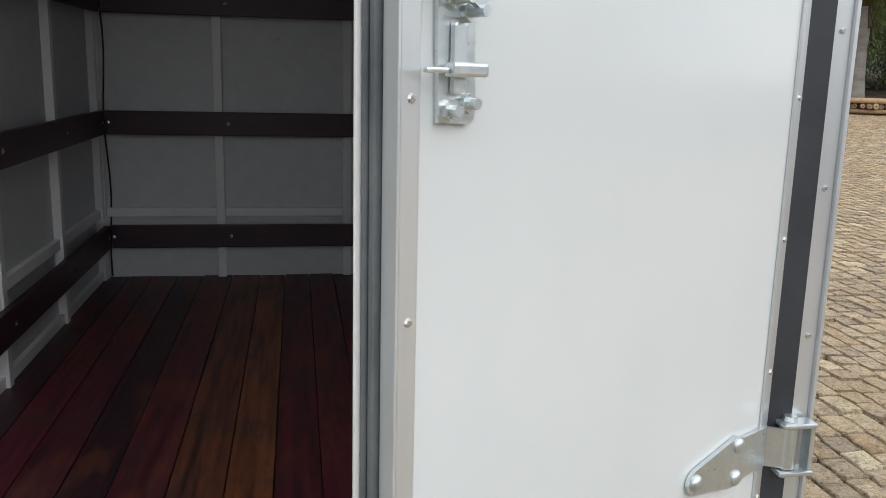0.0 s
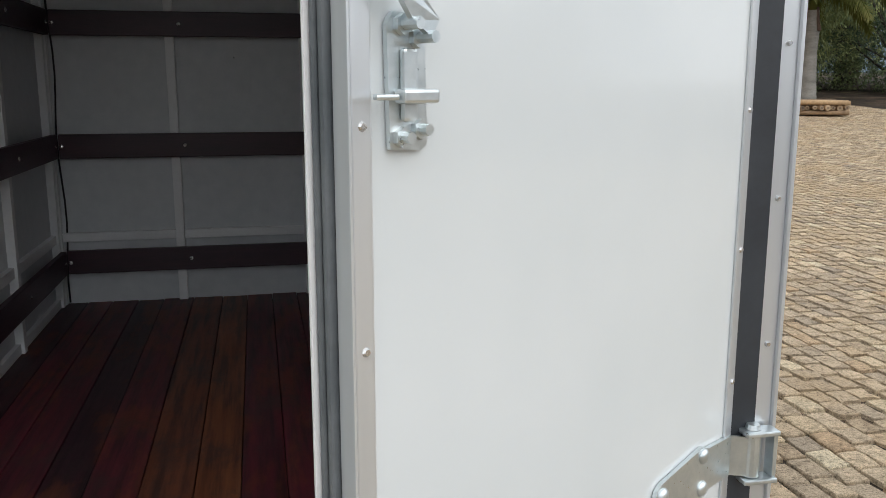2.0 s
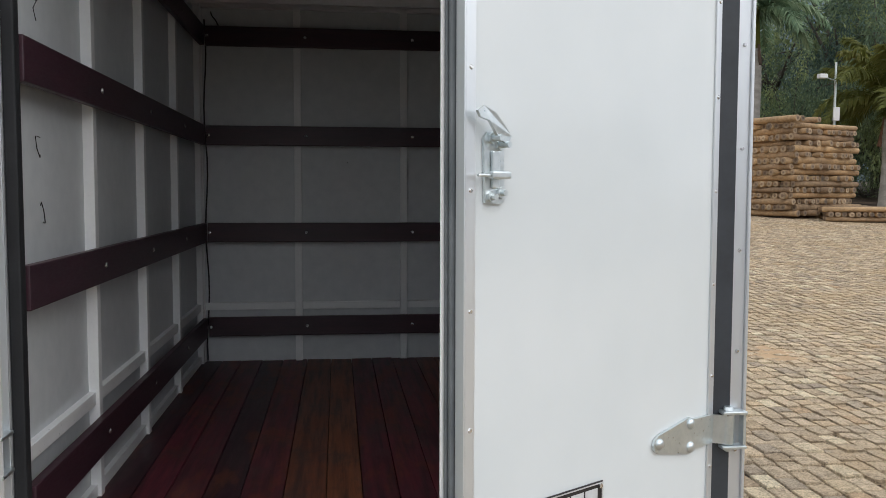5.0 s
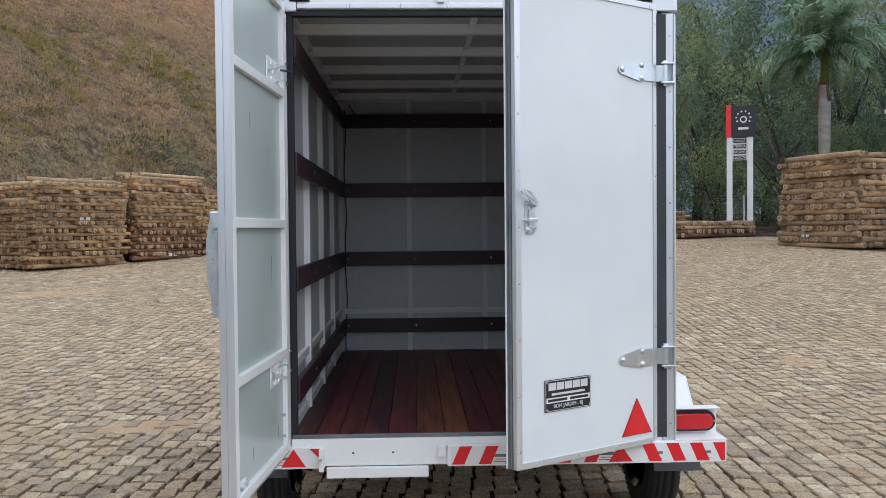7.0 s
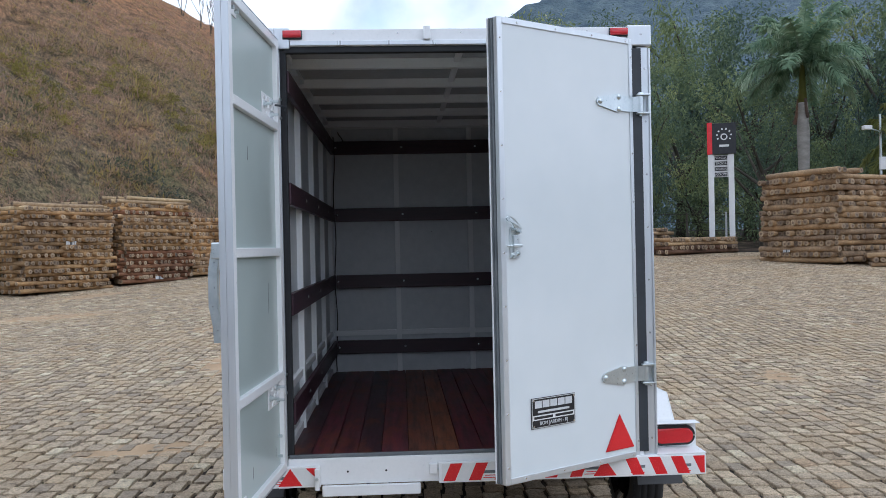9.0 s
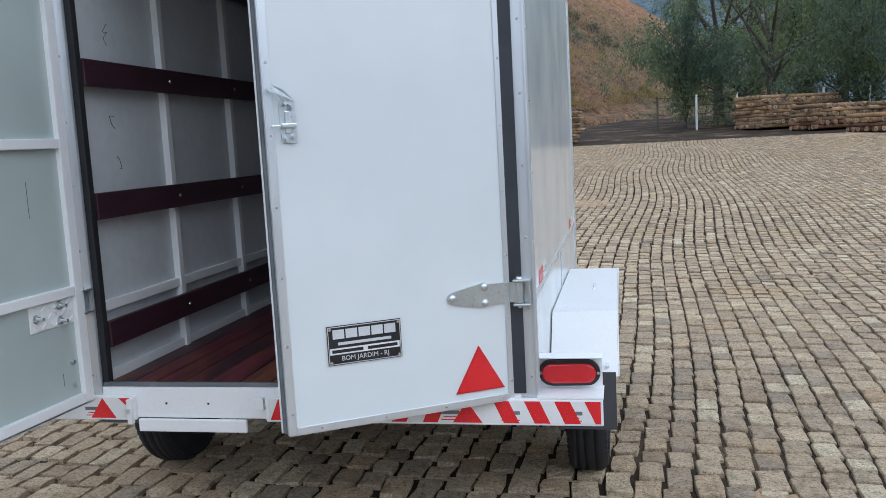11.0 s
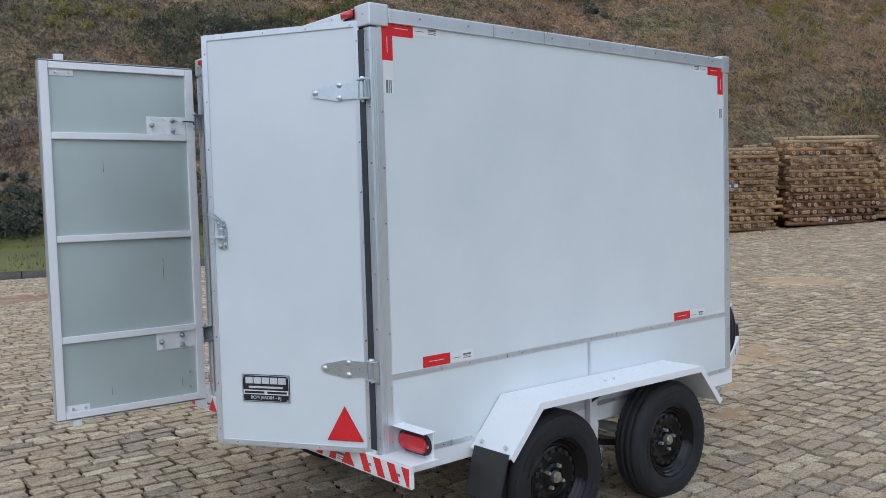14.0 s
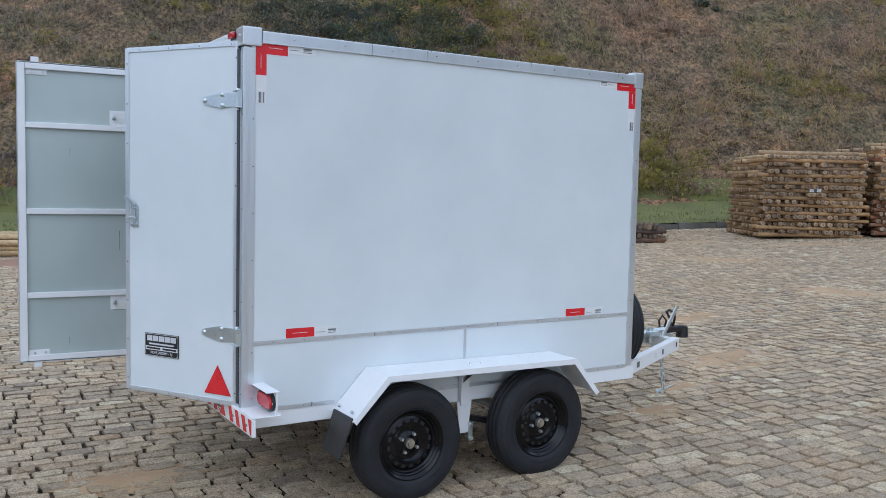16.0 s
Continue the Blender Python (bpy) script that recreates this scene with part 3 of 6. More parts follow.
def side_wall(xo, xi, sgn):
    w = part("side_wall", box(min(xi, xo), max(xi, xo), 0.02, YF - 0.02, 0.50, 2.17, bev=0.002), WHITE, trailer, "glossy white laminate side panel")
    o = xo + sgn * 0.004
    # liner inside
    part("wall_liner", box(min(xi, xi - sgn * 0.004), max(xi, xi - sgn * 0.004), 0.022, IF, FLOOR, 2.18), LINER, w, "plain grey wall liner")
    # metal strips outside
    part("seam_strip", box(min(xo, o), max(xo, o), 0.0375, 2.335, 0.800, 0.822, bev=0.0015), ALU, w, "riveted aluminium seam strip")
    part("seam_strip", box(min(xo, o), max(xo, o), 1.178, 1.192, 0.50, 0.799, bev=0.0015), ALU, w)
    part("seam_strip", box(min(xo, o), max(xo, o), 0.0375, 2.335, 0.488, 0.510, bev=0.0015), ALU, w)
    for z in (0.811, 0.499):
        for k in range(15):
            y = 0.13 + k * 0.153
            part("rivet", rod(bmesh.new(), (xo, y, z), (o + sgn * 0.002, y, z), 0.005, 0.003, 8), SCREW, w)
    # inner posts, rails and boards
    for y in (0.57, 1.14, 1.71, 2.28):
        part("wall_post", box(min(xi, xi - sgn * 0.03), max(xi, xi - sgn * 0.03), y - 0.016, y + 0.016, FLOOR, 2.178, bev=0.002), WHITE_STEEL, w, "white square-tube post")
    for y0, y1 in ((0.032, 0.553), (0.587, 1.123), (1.157, 1.693), (1.727, 2.263)):
        part("wall_rail", box(min(xi, xi - sgn * 0.022), max(xi, xi - sgn * 0.022), y0, y1, 0.785, 0.818, bev=0.002), WHITE_STEEL, w)
    part("skirting", box(min(xi, xi - sgn * 0.02), max(xi, xi - sgn * 0.02), 0.032, IF, FLOOR, FLOOR + 0.032, bev=0.002), WHITE_STEEL, w, "white steel angle along the floor")
    part("top_rail_inside", box(min(xi, xi - sgn * 0.03), max(xi, xi - sgn * 0.03), 0.032, IF, 2.15, 2.178, bev=0.002), WHITE_STEEL, w)
    for z in (0.7115, 1.142, 1.580, 2.021):
        x0 = xi - sgn * 0.03
        b = part("cargo_board", box(min(x0, x0 - sgn * 0.02), max(x0, x0 - sgn * 0.02), 0.024, IF - 0.052, z - 0.044, z + 0.044, bev=0.003), BOARD, w, "dark maroon varnished wooden board")
        for y in (0.56, 1.13, 1.735, 2.24):
            bm = bmesh.new()
            bmesh.ops.create_uvsphere(bm, u_segments=10, v_segments=6, radius=0.0075, matrix=Matrix.Translation((x0 - sgn * 0.02, y + 0.01, z)) @ Matrix.Diagonal((0.5, 1, 1, 1)))
            part("screw", bm, SCREW, w)
    # chassis side beam
    part("chassis_beam", box(min(xo, xo - sgn * 0.045), max(xo, xo - sgn * 0.045), 0.03, YF + 0.03, 0.415, 0.4995, bev=0.004), WHITE_STEEL, trailer, "white steel chassis beam")
    return w


right_wall, left_wall = side_wall(XR, IR, 1), side_wall(XL, IL, -1)

front_wall = part("front_wall", box(XL + 0.003, XR - 0.003, IF + 0.006, YF, 0.50, 2.18, bev=0.002), WHITE, trailer, "white laminate front panel")
part("wall_liner", box(IL, IR, IF, IF + 0.005, FLOOR, 2.18), LINER, front_wall, "plain grey wall liner")
for x in (IL + 0.017, -0.276, 0.210, IR - 0.017):
    part("wall_post", box(x - 0.016, x + 0.016, IF - 0.030, IF - 0.001, FLOOR, 2.178, bev=0.002), WHITE_STEEL, front_wall, "white square-tube post")
for x0, x1 in ((IL + 0.034, -0.293), (-0.259, 0.193), (0.227, IR - 0.034)):
    part("wall_rail", box(x0, x1, IF - 0.022, IF - 0.001, 0.785, 0.818, bev=0.002), WHITE_STEEL, front_wall)
part("ceiling_tube", box(IL, IR, IF - 0.03, IF - 0.001, 2.150, 2.1775, bev=0.002), WHITE_STEEL, front_wall)
part("rail_hook", slab(bmesh.new(), [(0.395, IF - 0.024, 0.785), (0.42, IF - 0.024, 0.785), (0.4075, IF - 0.024, 0.768)], (0, 0.012, 0)), WHITE_STEEL, front_wall)
for z in (0.7115, 1.142, 1.580, 2.021):
    part("cargo_board", box(IL + 0.052, IR - 0.052, IF - 0.050, IF - 0.030, z - 0.044, z + 0.044, bev=0.003), BOARD, front_wall, "dark maroon varnished wooden board")
    for x in (-0.704, -0.238, 0.248, 0.672):
        bm = bmesh.new()
        bmesh.ops.create_uvsphere(bm, u_segments=10, v_segments=6, radius=0.0075, matrix=Matrix.Translation((max(x, IL + 0.062), IF - 0.050, z)) @ Matrix.Diagonal((1, 0.5, 1, 1)))
        part("screw", bm, SCREW, front_wall)

# floor: hardwood planks along the trailer
deck = part("floor_deck", box(IL, IR, 0.0, IF, 0.500, FLOOR - 0.022), BARK_DARK, trailer, "hardwood plank floor")
px, n_plank = IL + 0.002, 0
prnd = random.Random(5)
while px < IR - 0.03:
    w = min(prnd.choice((0.088, 0.095, 0.102, 0.11)), IR - 0.002 - px)
    part("plank", box(px + 0.0012, px + w - 0.0012, 0.004, IF - 0.002, FLOOR - 0.021, FLOOR + prnd.uniform(-0.0015, 0.0015), bev=0.002), PLANK, deck)
    px += w

# roof with its beams
roof = part("roof", box(XL + 0.02, XR - 0.02, 0.01, YF - 0.01, 2.1795, 2.206, bev=0.004), WHITE, trailer, "white roof panel")
# shade under the roof painted into the liner's grey
part("ceiling_liner", box(IL, IR, 0.04, IF, 2.1745, 2.1785), CEIL_SHADED, roof, "grey ceiling liner with shade in its colour")
for y in (0.33, 0.775, 1.225, 1.675, 2.12):
    part("ceiling_beam", box(IL, IR, y - 0.016, y + 0.016, 2.132, 2.174, bev=0.002), WHITE_STEEL, roof, "white square-tube roof beam")
for y0, y1 in ((0.05, 0.313), (0.347, 0.758), (0.792, 1.208), (1.242, 1.658), (1.692, 2.103)):
    part("ceiling_strut", box(-0.008, 0.018, y0, y1, 2.155, 2.174, bev=0.002), WHITE_STEEL, roof)


def corner_profile(x, y0, y1, z0, z1, sgn):
    """Flat aluminium cover strip on the outer side of a corner."""
    o = x + sgn * 0.006
    return part("corner_post", box(min(x, o), max(x, o), y0, y1, z0, z1, bev=0.0015), ALU, trailer, "bright riveted aluminium corner profile")


for xo, sgn in ((XR, 1), (XL, -1)):
    p = corner_profile(xo, -0.0185, 0.037, 0.46, 2.13, sgn)
    for k in range(3):
        y = -0.014 + k * 0.0105
        part("post_rib", box(min(xo + sgn * 0.0055, xo + sgn * 0.0082), max(xo + sgn * 0.0055, xo + sgn * 0.0082), y, y + 0.0045, 0.505, 2.125, bev=0.001), ALU, p)
    for k in range(8):
        z = 0.56 + k * 0.21
        part("rivet", rod(bmesh.new(), (xo, 0.028, z), (xo + sgn * 0.0095, 0.028, z), 0.0045, 0.003, 8), SCREW, p)
    xi = xo - sgn * 0.045
    r = part("rear_post", box(min(xi, xo), max(xi, xo), -0.012, 0.019, 0.50, 2.135, bev=0.002), ALU, trailer, "aluminium-clad rear corner post")
    part("rib", box(min(xi, xi + sgn * 0.014), max(xi, xi + sgn * 0.014), -0.018, -0.0125, 0.52, 2.12, bev=0.002), ALU, r)
    part("door_seal", box(min(xi, xi - sgn * 0.024), max(xi, xi - sgn * 0.024), -0.008, 0.0205, 0.55, 2.14, bev=0.004), RUBBER, r, "black rubber door seal")
    for k in range(8):
        z = 0.58 + k * 0.21
        part("rivet", rod(bmesh.new(), (xo - sgn * 0.014, -0.012, z), (xo - sgn * 0.014, -0.0165, z), 0.0045, 0.003, 8), SCREW, r)
    p = corner_profile(xo, 2.335, YF + 0.004, 0.50, 2.13, sgn)
    for k in range(10):
        z = 0.56 + k * 0.165
        part("rivet", rod(bmesh.new(), (xo, 2.355, z), (xo + sgn * 0.0085, 2.355, z), 0.0045, 0.003, 8), SCREW, p)
    t = part("roof_rail", box(min(xo - sgn * 0.03, xo + sgn * 0.008), max(xo - sgn * 0.03, xo + sgn * 0.008), 0.07, 2.325, 2.155, 2.2095, bev=0.004), ALU, trailer, "plain aluminium roof edge rail with rivets")
    part("rail_lip", box(min(xo + sgn * 0.0075, xo + sgn * 0.0095), max(xo + sgn * 0.0075, xo + sgn * 0.0095), 0.072, 2.323, 2.1555, 2.1595, bev=0.0008), ALU, t)
    for k in range(9):
        y = 0.22 + k * 0.25
        part("rivet", rod(bmesh.new(), (xo, y, 2.184), (xo + sgn * 0.0115, y, 2.184), 0.006, 0.004, 8), SCREW, t)
    c = part("corner_cap", box(min(xo - sgn * 0.085, xo + sgn * 0.012), max(xo - sgn * 0.085, xo + sgn * 0.012), -0.022, 0.066, 2.140, 2.222, bev=0.005), ALU, trailer, "folded aluminium corner cap")
    part("rivet", rod(bmesh.new(), (xo - sgn * 0.03, -0.022, 2.185), (xo - sgn * 0.03, -0.026, 2.185), 0.005, 0.003, 8), SCREW, c)
    part("corner_cap", box(min(xo - sgn * 0.05, xo + sgn * 0.010), max(xo - sgn * 0.05, xo + sgn * 0.010), 2.318, YF + 0.012, 2.136, 2.224, bev=0.005), ALU, trailer, "folded aluminium corner cap")

# rear frame: header, sill, bumper
header = part("rear_header", box(XL + 0.086, XR - 0.086, -0.018, 0.03, 2.150, 2.216, bev=0.003), WHITE_STEEL, trailer, "white steel header over the doors")
part("header_trim", box(XL + 0.088, XR - 0.088, -0.024, -0.0185, 2.152, 2.170, bev=0.002), ALU, header)
part("door_seal", box(XL + 0.06, XR - 0.06, -0.012, 0.02, 2.126, 2.1495, bev=0.004), RUBBER, header, "black rubber door seal")
part("latch_keeper", box(-0.150, -0.122, -0.040, -0.0245, 2.17, 2.222, bev=0.003), WHITE_STEEL, header, "white steel latch keeper")
for x in (-0.66, 0.624):
    lamp = part("marker_lamp_base", box(x - 0.038, x + 0.038, -0.024, -0.0185, 2.176, 2.212, bev=0.003), BLACK, header)
    part("marker_lamp_lens", box(x - 0.036, x + 0.036, -0.040, -0.0245, 2.181, 2.209, bev=0.0072), LENS_RED, header, "small red clearance lamp lens", True)
for k in range(5):
    part("rivet", rod(bmesh.new(), (-0.5 + k * 0.25, -0.018, 2.20), (-0.5 + k * 0.25, -0.021, 2.20), 0.004, 0.003, 8), SCREW, header)

sill = part("rear_sill", box(XL + 0.046, XR - 0.046, -0.016, 0.03, 0.4375, 0.541, bev=0.004), WHITE_STEEL, trailer, "white steel sill under the doors")
part("sill_seal", box(XL + 0.05, XR - 0.05, -0.010, 0.003, 0.5415, 0.556, bev=0.003), SEAL, sill, "dark rubber strip along the floor edge")
part("latch_keeper", box(-0.162, -0.130, -0.036, -0.0165, 0.472, 0.512, bev=0.003), WHITE_STEEL, sill)
part("latch_rod", rod(bmesh.new(), (-0.130, -0.028, 0.49), (-0.10, -0.028, 0.49), 0.004), ZINC, sill)
for x in (-0.48, -0.33):
    part("bolt_hole", rod(bmesh.new(), (x, -0.016, 0.487), (x, -0.0175, 0.487), 0.004, None, 10), INK, sill)
bumper_l = part("bumper", box(-0.960, -0.585, -0.034, -0.0165, 0.434, 0.516, bev=0.004), WHITE_STEEL, trailer, "white steel bumper bar with red and white hazard film")
bumper_r = part("bumper", box(-0.125, 0.938, -0.034, -0.0165, 0.434, 0.516, bev=0.004), WHITE_STEEL, trailer, "white steel bumper bar with red and white hazard film")
part("hazard_film", box(-0.113, 0.934, -0.0355, -0.0345, 0.441, 0.510), FILM, bumper_r, "white reflective film with grey print")
part("hazard_film", box(-0.955, -0.600, -0.0355, -0.0345, 0.441, 0.510), FILM, bumper_l, "white reflective film with grey print")
Z0, Z1, YS = 0.4415, 0.5095, -0.0357
for x in (-0.1085, -0.008, 0.092, 0.192, 0.292, 0.391):
    part("hazard_stripe", slab(bmesh.new(), [(x, YS, Z0), (x + 0.047, YS, Z0), (x + 0.077, YS, Z1), (x + 0.030, YS, Z1)], (0, -0.0006, 0)), RED, bumper_r, "red reflective stripe")
for x in (0.612, 0.705, 0.795):
    part("hazard_stripe", slab(bmesh.new(), [(x + 0.030, YS, Z0), (x + 0.077, YS, Z0), (x + 0.047, YS, Z1), (x, YS, Z1)], (0, -0.0006, 0)), RED, bumper_r, "red reflective stripe")
part("hazard_stripe", slab(bmesh.new(), [(0.915, YS, Z0), (0.931, YS, Z0), (0.931, YS, Z1), (0.884, YS, Z1)], (0, -0.0006, 0)), RED, bumper_r, "red reflective stripe")
part("hazard_triangle", slab(bmesh.new(), [(0.485, YS, Z0), (0.577, YS, Z0), (0.531, YS, Z1)], (0, -0.0006, 0)), RED, bumper_r, "red reflective triangle")
part("hazard_triangle", slab(bmesh.new(), [(-0.748, YS, Z0), (-0.655, YS, Z0), (-0.701, YS, Z1)], (0, -0.0006, 0)), RED, bumper_l, "red reflective triangle")
part("hazard_triangle", slab(bmesh.new(), [(-0.955, YS, Z0), (-0.915, YS, Z0), (-0.915, YS, Z1)], (0, -0.0006, 0)), RED, bumper_l, "red reflective triangle")
part("hazard_stripe", slab(bmesh.new(), [(-0.602, YS, 0.472), (-0.602, YS, Z1), (-0.642, YS, Z1)], (0, -0.0006, 0)), RED, bumper_l, "red reflective stripe")
for x, b in ((0.015, bumper_r), (0.215, bumper_r), (0.415, bumper_r), (0.60, bumper_r), (0.785, bumper_r), (-0.80, bumper_l)):
    for k, (w, z) in enumerate(((0.030, 0.468), (0.020, 0.458), (0.028, 0.449))):
        part("printed_bar", slab(bmesh.new(), [(x - w + 0.062, YS, z), (x + w + 0.062, YS, z), (x + w + 0.062, YS, z + (0.011 if k == 0 else 0.003)), (x - w + 0.062, YS, z + (0.011 if k == 0 else 0.003))], (0, -0.0004, 0)), SEAL if k == 0 else RED, b)
part("plate_panel", box(-0.580, -0.196, -0.030, -0.0165, 0.394, 0.4370, bev=0.005), WHITE_STEEL, trailer, "plain white panel for a licence plate")
cl = part("catch_bracket", box(-0.606, -0.588, -0.052, -0.0345, 0.425, 0.508, bev=0.003), WHITE_STEEL, trailer, "small white catch bracket with a zinc pin")
part("catch_pin", rod(bmesh.new(), (-0.597, -0.062, 0.472), (-0.597, -0.030, 0.472), 0.006), ZINC, cl)


def tail_lamp(xc, sgn):
    """Oval red lamp in a black rim, in a folded white bracket above the bumper."""
    b = part("tail_lamp_bracket", box(xc - 0.100, xc + 0.100, 0.076, 0.082, 0.517, 0.622, bev=0.002), WHITE_STEEL, trailer, "folded white steel lamp bracket")
    part("bracket_top", box(xc - 0.102, xc + 0.102, 0.030, 0.090, 0.6225, 0.6265, bev=0.002), WHITE_STEEL, b)
    part("bumper_shelf", box(xc - 0.092, xc + 0.104, -0.034, 0.100, 0.5165, 0.521, bev=0.001), WHITE_STEEL, b)

    def oval(w, h, y0, y1, bev):
        bm = bmesh.new()
        pts = []
        for k in range(32):
            a = 2 * math.pi * k / 32
            cx = (w - h) * (1 if math.cos(a) > 0 else -1)
            pts.append((xc + cx + h * math.cos(a), y0, 0.570 + h * math.sin(a)))
        slab(bm, pts, (0, y1 - y0, 0))
        bmesh.ops.bevel(bm, geom=[e for e in bm.edges if abs(e.verts[0].co.y - e.verts[1].co.y) < 1e-6 and e.verts[0].co.y < y0 + 1e-6 and y1 > y0 or False], offset=bev, segments=2, profile=0.6, affect="EDGES")
        return bm

    part("lamp_rim", oval(0.094, 0.041, 0.062, 0.0755, 0.004), BLACK, b, "black rubber lamp rim")
    part("lamp_lens", oval(0.082, 0.030, 0.050, 0.0615, 0.006), LENS_RED, b, "oval red tail lamp lens")
    for dx in (-0.088, 0.088):
        part("lamp_screw", rod(bmesh.new(), (xc + dx, 0.062, 0.570), (xc + dx, 0.058, 0.570), 0.005, None, 10), SCREW, b)


tail_lamp(0.836, 1)
tail_lamp(-0.852, -1)


# ---- doors ----
def strap_hinge(door, z, s, ku, ky):
    """Tapered zinc strap on the outer face; ku, ky: where its knuckle stands from the hinge side."""
    y = -0.0215
    pts = [(s * 0.058, y, z - 0.030), (s * 0.122, y, z - 0.031), (s * 0.138, y, z - 0.037), (s * 0.240, y, z - 0.017), (s * 0.250, y, z - 0.010), (s * 0.254, y, z), (s * 0.250, y, z + 0.010), (s * 0.240, y, z + 0.017), (s * 0.138, y, z + 0.037), (s * 0.122, y, z + 0.031), (s * 0.058, y, z + 0.030)]
    h = part("hinge", slab(bmesh.new(), pts if s > 0 else pts[::-1], (0, -0.006, 0)), ZINC, door, "galvanised strap hinge with round bolts")
    bend = [(s * 0.0575, y, z - 0.030), (s * 0.0575, y - 0.006, z - 0.030), (s * (ku + 0.006), ky - 0.011, z - 0.030), (s * (ku + 0.006), ky - 0.004, z - 0.030)]
    part("hinge", slab(bmesh.new(), bend, (0, 0, 0.060)), ZINC, door)
    part("hinge", rod(bmesh.new(), (s * ku, ky, z - 0.031), (s * ku, ky, z + 0.031), 0.013, None, 16), ZINC, door)
    for dx, dz in ((0.237, 0.0), (0.136, 0.024), (0.136, -0.024)):
        bm = bmesh.new()
        bmesh.ops.create_uvsphere(bm, u_segments=12, v_segments=8, radius=0.0115, matrix=Matrix.Translation((s * dx, -0.0275, z + dz)) @ Matrix.Diagonal((1, 0.6, 1, 1)))
        part("hinge_bolt", bm, ZINC, door, "", True)


def rear_door(hinge, turn, s, lo, hi, knuckle):
    """s: the way from the hinge to the free edge when shut (-1: to the left, 1: to the right). Outer face at y = -0.02."""
    Z0, Z1 = 0.512, 2.165
    W = max(abs(lo), abs(hi))
    d = part("rear_door", box(lo + 0.006, hi - 0.006, -0.020, -0.004, Z0 + 0.004, Z1 - 0.004, bev=0.002), WHITE, trailer, "glossy white laminate door leaf, standing open")
    d.matrix_basis = pose(*hinge, 0, 0, 0, turn)
    # the bare back of the leaf
    part("door_back", box(lo + 0.04, hi - 0.04, -0.0035, 0.0005, Z0 + 0.03, Z1 - 0.03), GREENISH, d, "pale green bare fibreglass back")
    # tube frame inside
    for a, b in ((lo + 0.0005, lo + 0.040), (hi - 0.040, hi - 0.0005)):
        part("door_stile", box(a, b, -0.003, 0.018, Z0 + 0.004, Z1 - 0.004, bev=0.003), WHITE_STEEL, d, "white square-tube stile")
    for z in (Z0 + 0.02, 0.884, 1.352, 1.826, Z1 - 0.02):
        part("door_rail", box(lo + 0.041, hi - 0.041, -0.003, 0.018, z - 0.0155, z + 0.0155, bev=0.003), WHITE_STEEL, d, "white square-tube rail")
    # edge trims outside
    for a, b in ((lo, lo + 0.021), (hi - 0.021, hi)):
        part("door_edge_trim", box(a, b, -0.0245, -0.0202, Z0, Z1, bev=0.0015), ALU, d, "riveted aluminium edge trim")
    for a, b in ((Z0, Z0 + 0.021), (Z1 - 0.021, Z1)):
        part("door_edge_trim", box(lo + 0.0215, hi - 0.0215, -0.0245, -0.0202, a, b, bev=0.0015), ALU, d)
    for x in (lo + 0.011, hi - 0.011):
        for k in range(9):
            z = Z0 + 0.06 + k * 0.19
            part("rivet", rod(bmesh.new(), (x, -0.0245, z), (x, -0.027, z), 0.0045, 0.003, 8), SCREW, d)
    for z in (Z0 + 0.011, Z1 - 0.011):
        for k in range(4):
            x = lo + 0.09 + k * 0.185
            part("rivet", rod(bmesh.new(), (x, -0.0245, z), (x, -0.027, z), 0.0045, 0.003, 8), SCREW, d)
    for z in (Z0, Z1):
        zz = (z - 0.0032, z - 0.0005) if z == Z0 else (z + 0.0005, z + 0.0032)
        part("door_edge_trim", box(lo + 0.002, hi - 0.002, -0.020, 0.016, zz[0], zz[1], bev=0.001), ALU, d)
    # free edge: aluminium face and twin rubber lips
    fe = s * W
    part("door_edge_trim", box(min(fe, fe + s * 0.003), max(fe, fe + s * 0.003), -0.0245, -0.004, Z0, Z1, bev=0.001), ALU, d)
    if s > 0:
        part("door_edge_trim", box(fe + 0.0005, fe + 0.003, -0.0035, 0.019, Z0, Z1, bev=0.001), ALU, d)
    else:
        part("edge_seal", box(min(fe - s * 0.003, fe + s * 0.010), max(fe - s * 0.003, fe + s * 0.010), -0.001, 0.006, Z0, Z1, bev=0.003), SEAL, d, "grey rubber lip seal on the door edge")
        part("edge_seal", box(min(fe - s * 0.003, fe + s * 0.012), max(fe - s * 0.003, fe + s * 0.012), 0.008, 0.0145, Z0, Z1, bev=0.003), SEAL, d)
        part("edge_lip", box(min(fe - s * 0.003, fe + s * 0.016), max(fe - s * 0.003, fe + s * 0.016), 0.0155, 0.019, Z0, Z1, bev=0.001), WHITE_STEEL, d)
    for z in (0.840, 1.906):
        strap_hinge(d, z, s, *knuckle)
    # bolt plates inside, at the hinges
    for z in (0.826, 1.885):
        a = s * (min(abs(lo), abs(hi)) + 0.042)
        b = s * 0.262
        pl = part("hinge_plate", box(min(a, b), max(a, b), 0.001, 0.005, z - 0.042, z + 0.042, bev=0.003), WHITE_STEEL, d, "white chequer-plate backing with bolts")
        for i in range(6):
            for j in range(3):
                cx, cz = a + s * (0.018 + 0.029 * i), z - 0.027 + 0.027 * j
                e = 0.011 if (i + j) % 2 else -0.011
                part("chequer", slab(bmesh.new(), [(cx - 0.009, 0.005, cz - e * 0.7), (cx + 0.002, 0.005, cz - 0.003), (cx + 0.009, 0.005, cz + e * 0.7), (cx - 0.002, 0.005, cz + 0.003)], (0, 0.0032, 0)), WHITE_STEEL, pl)
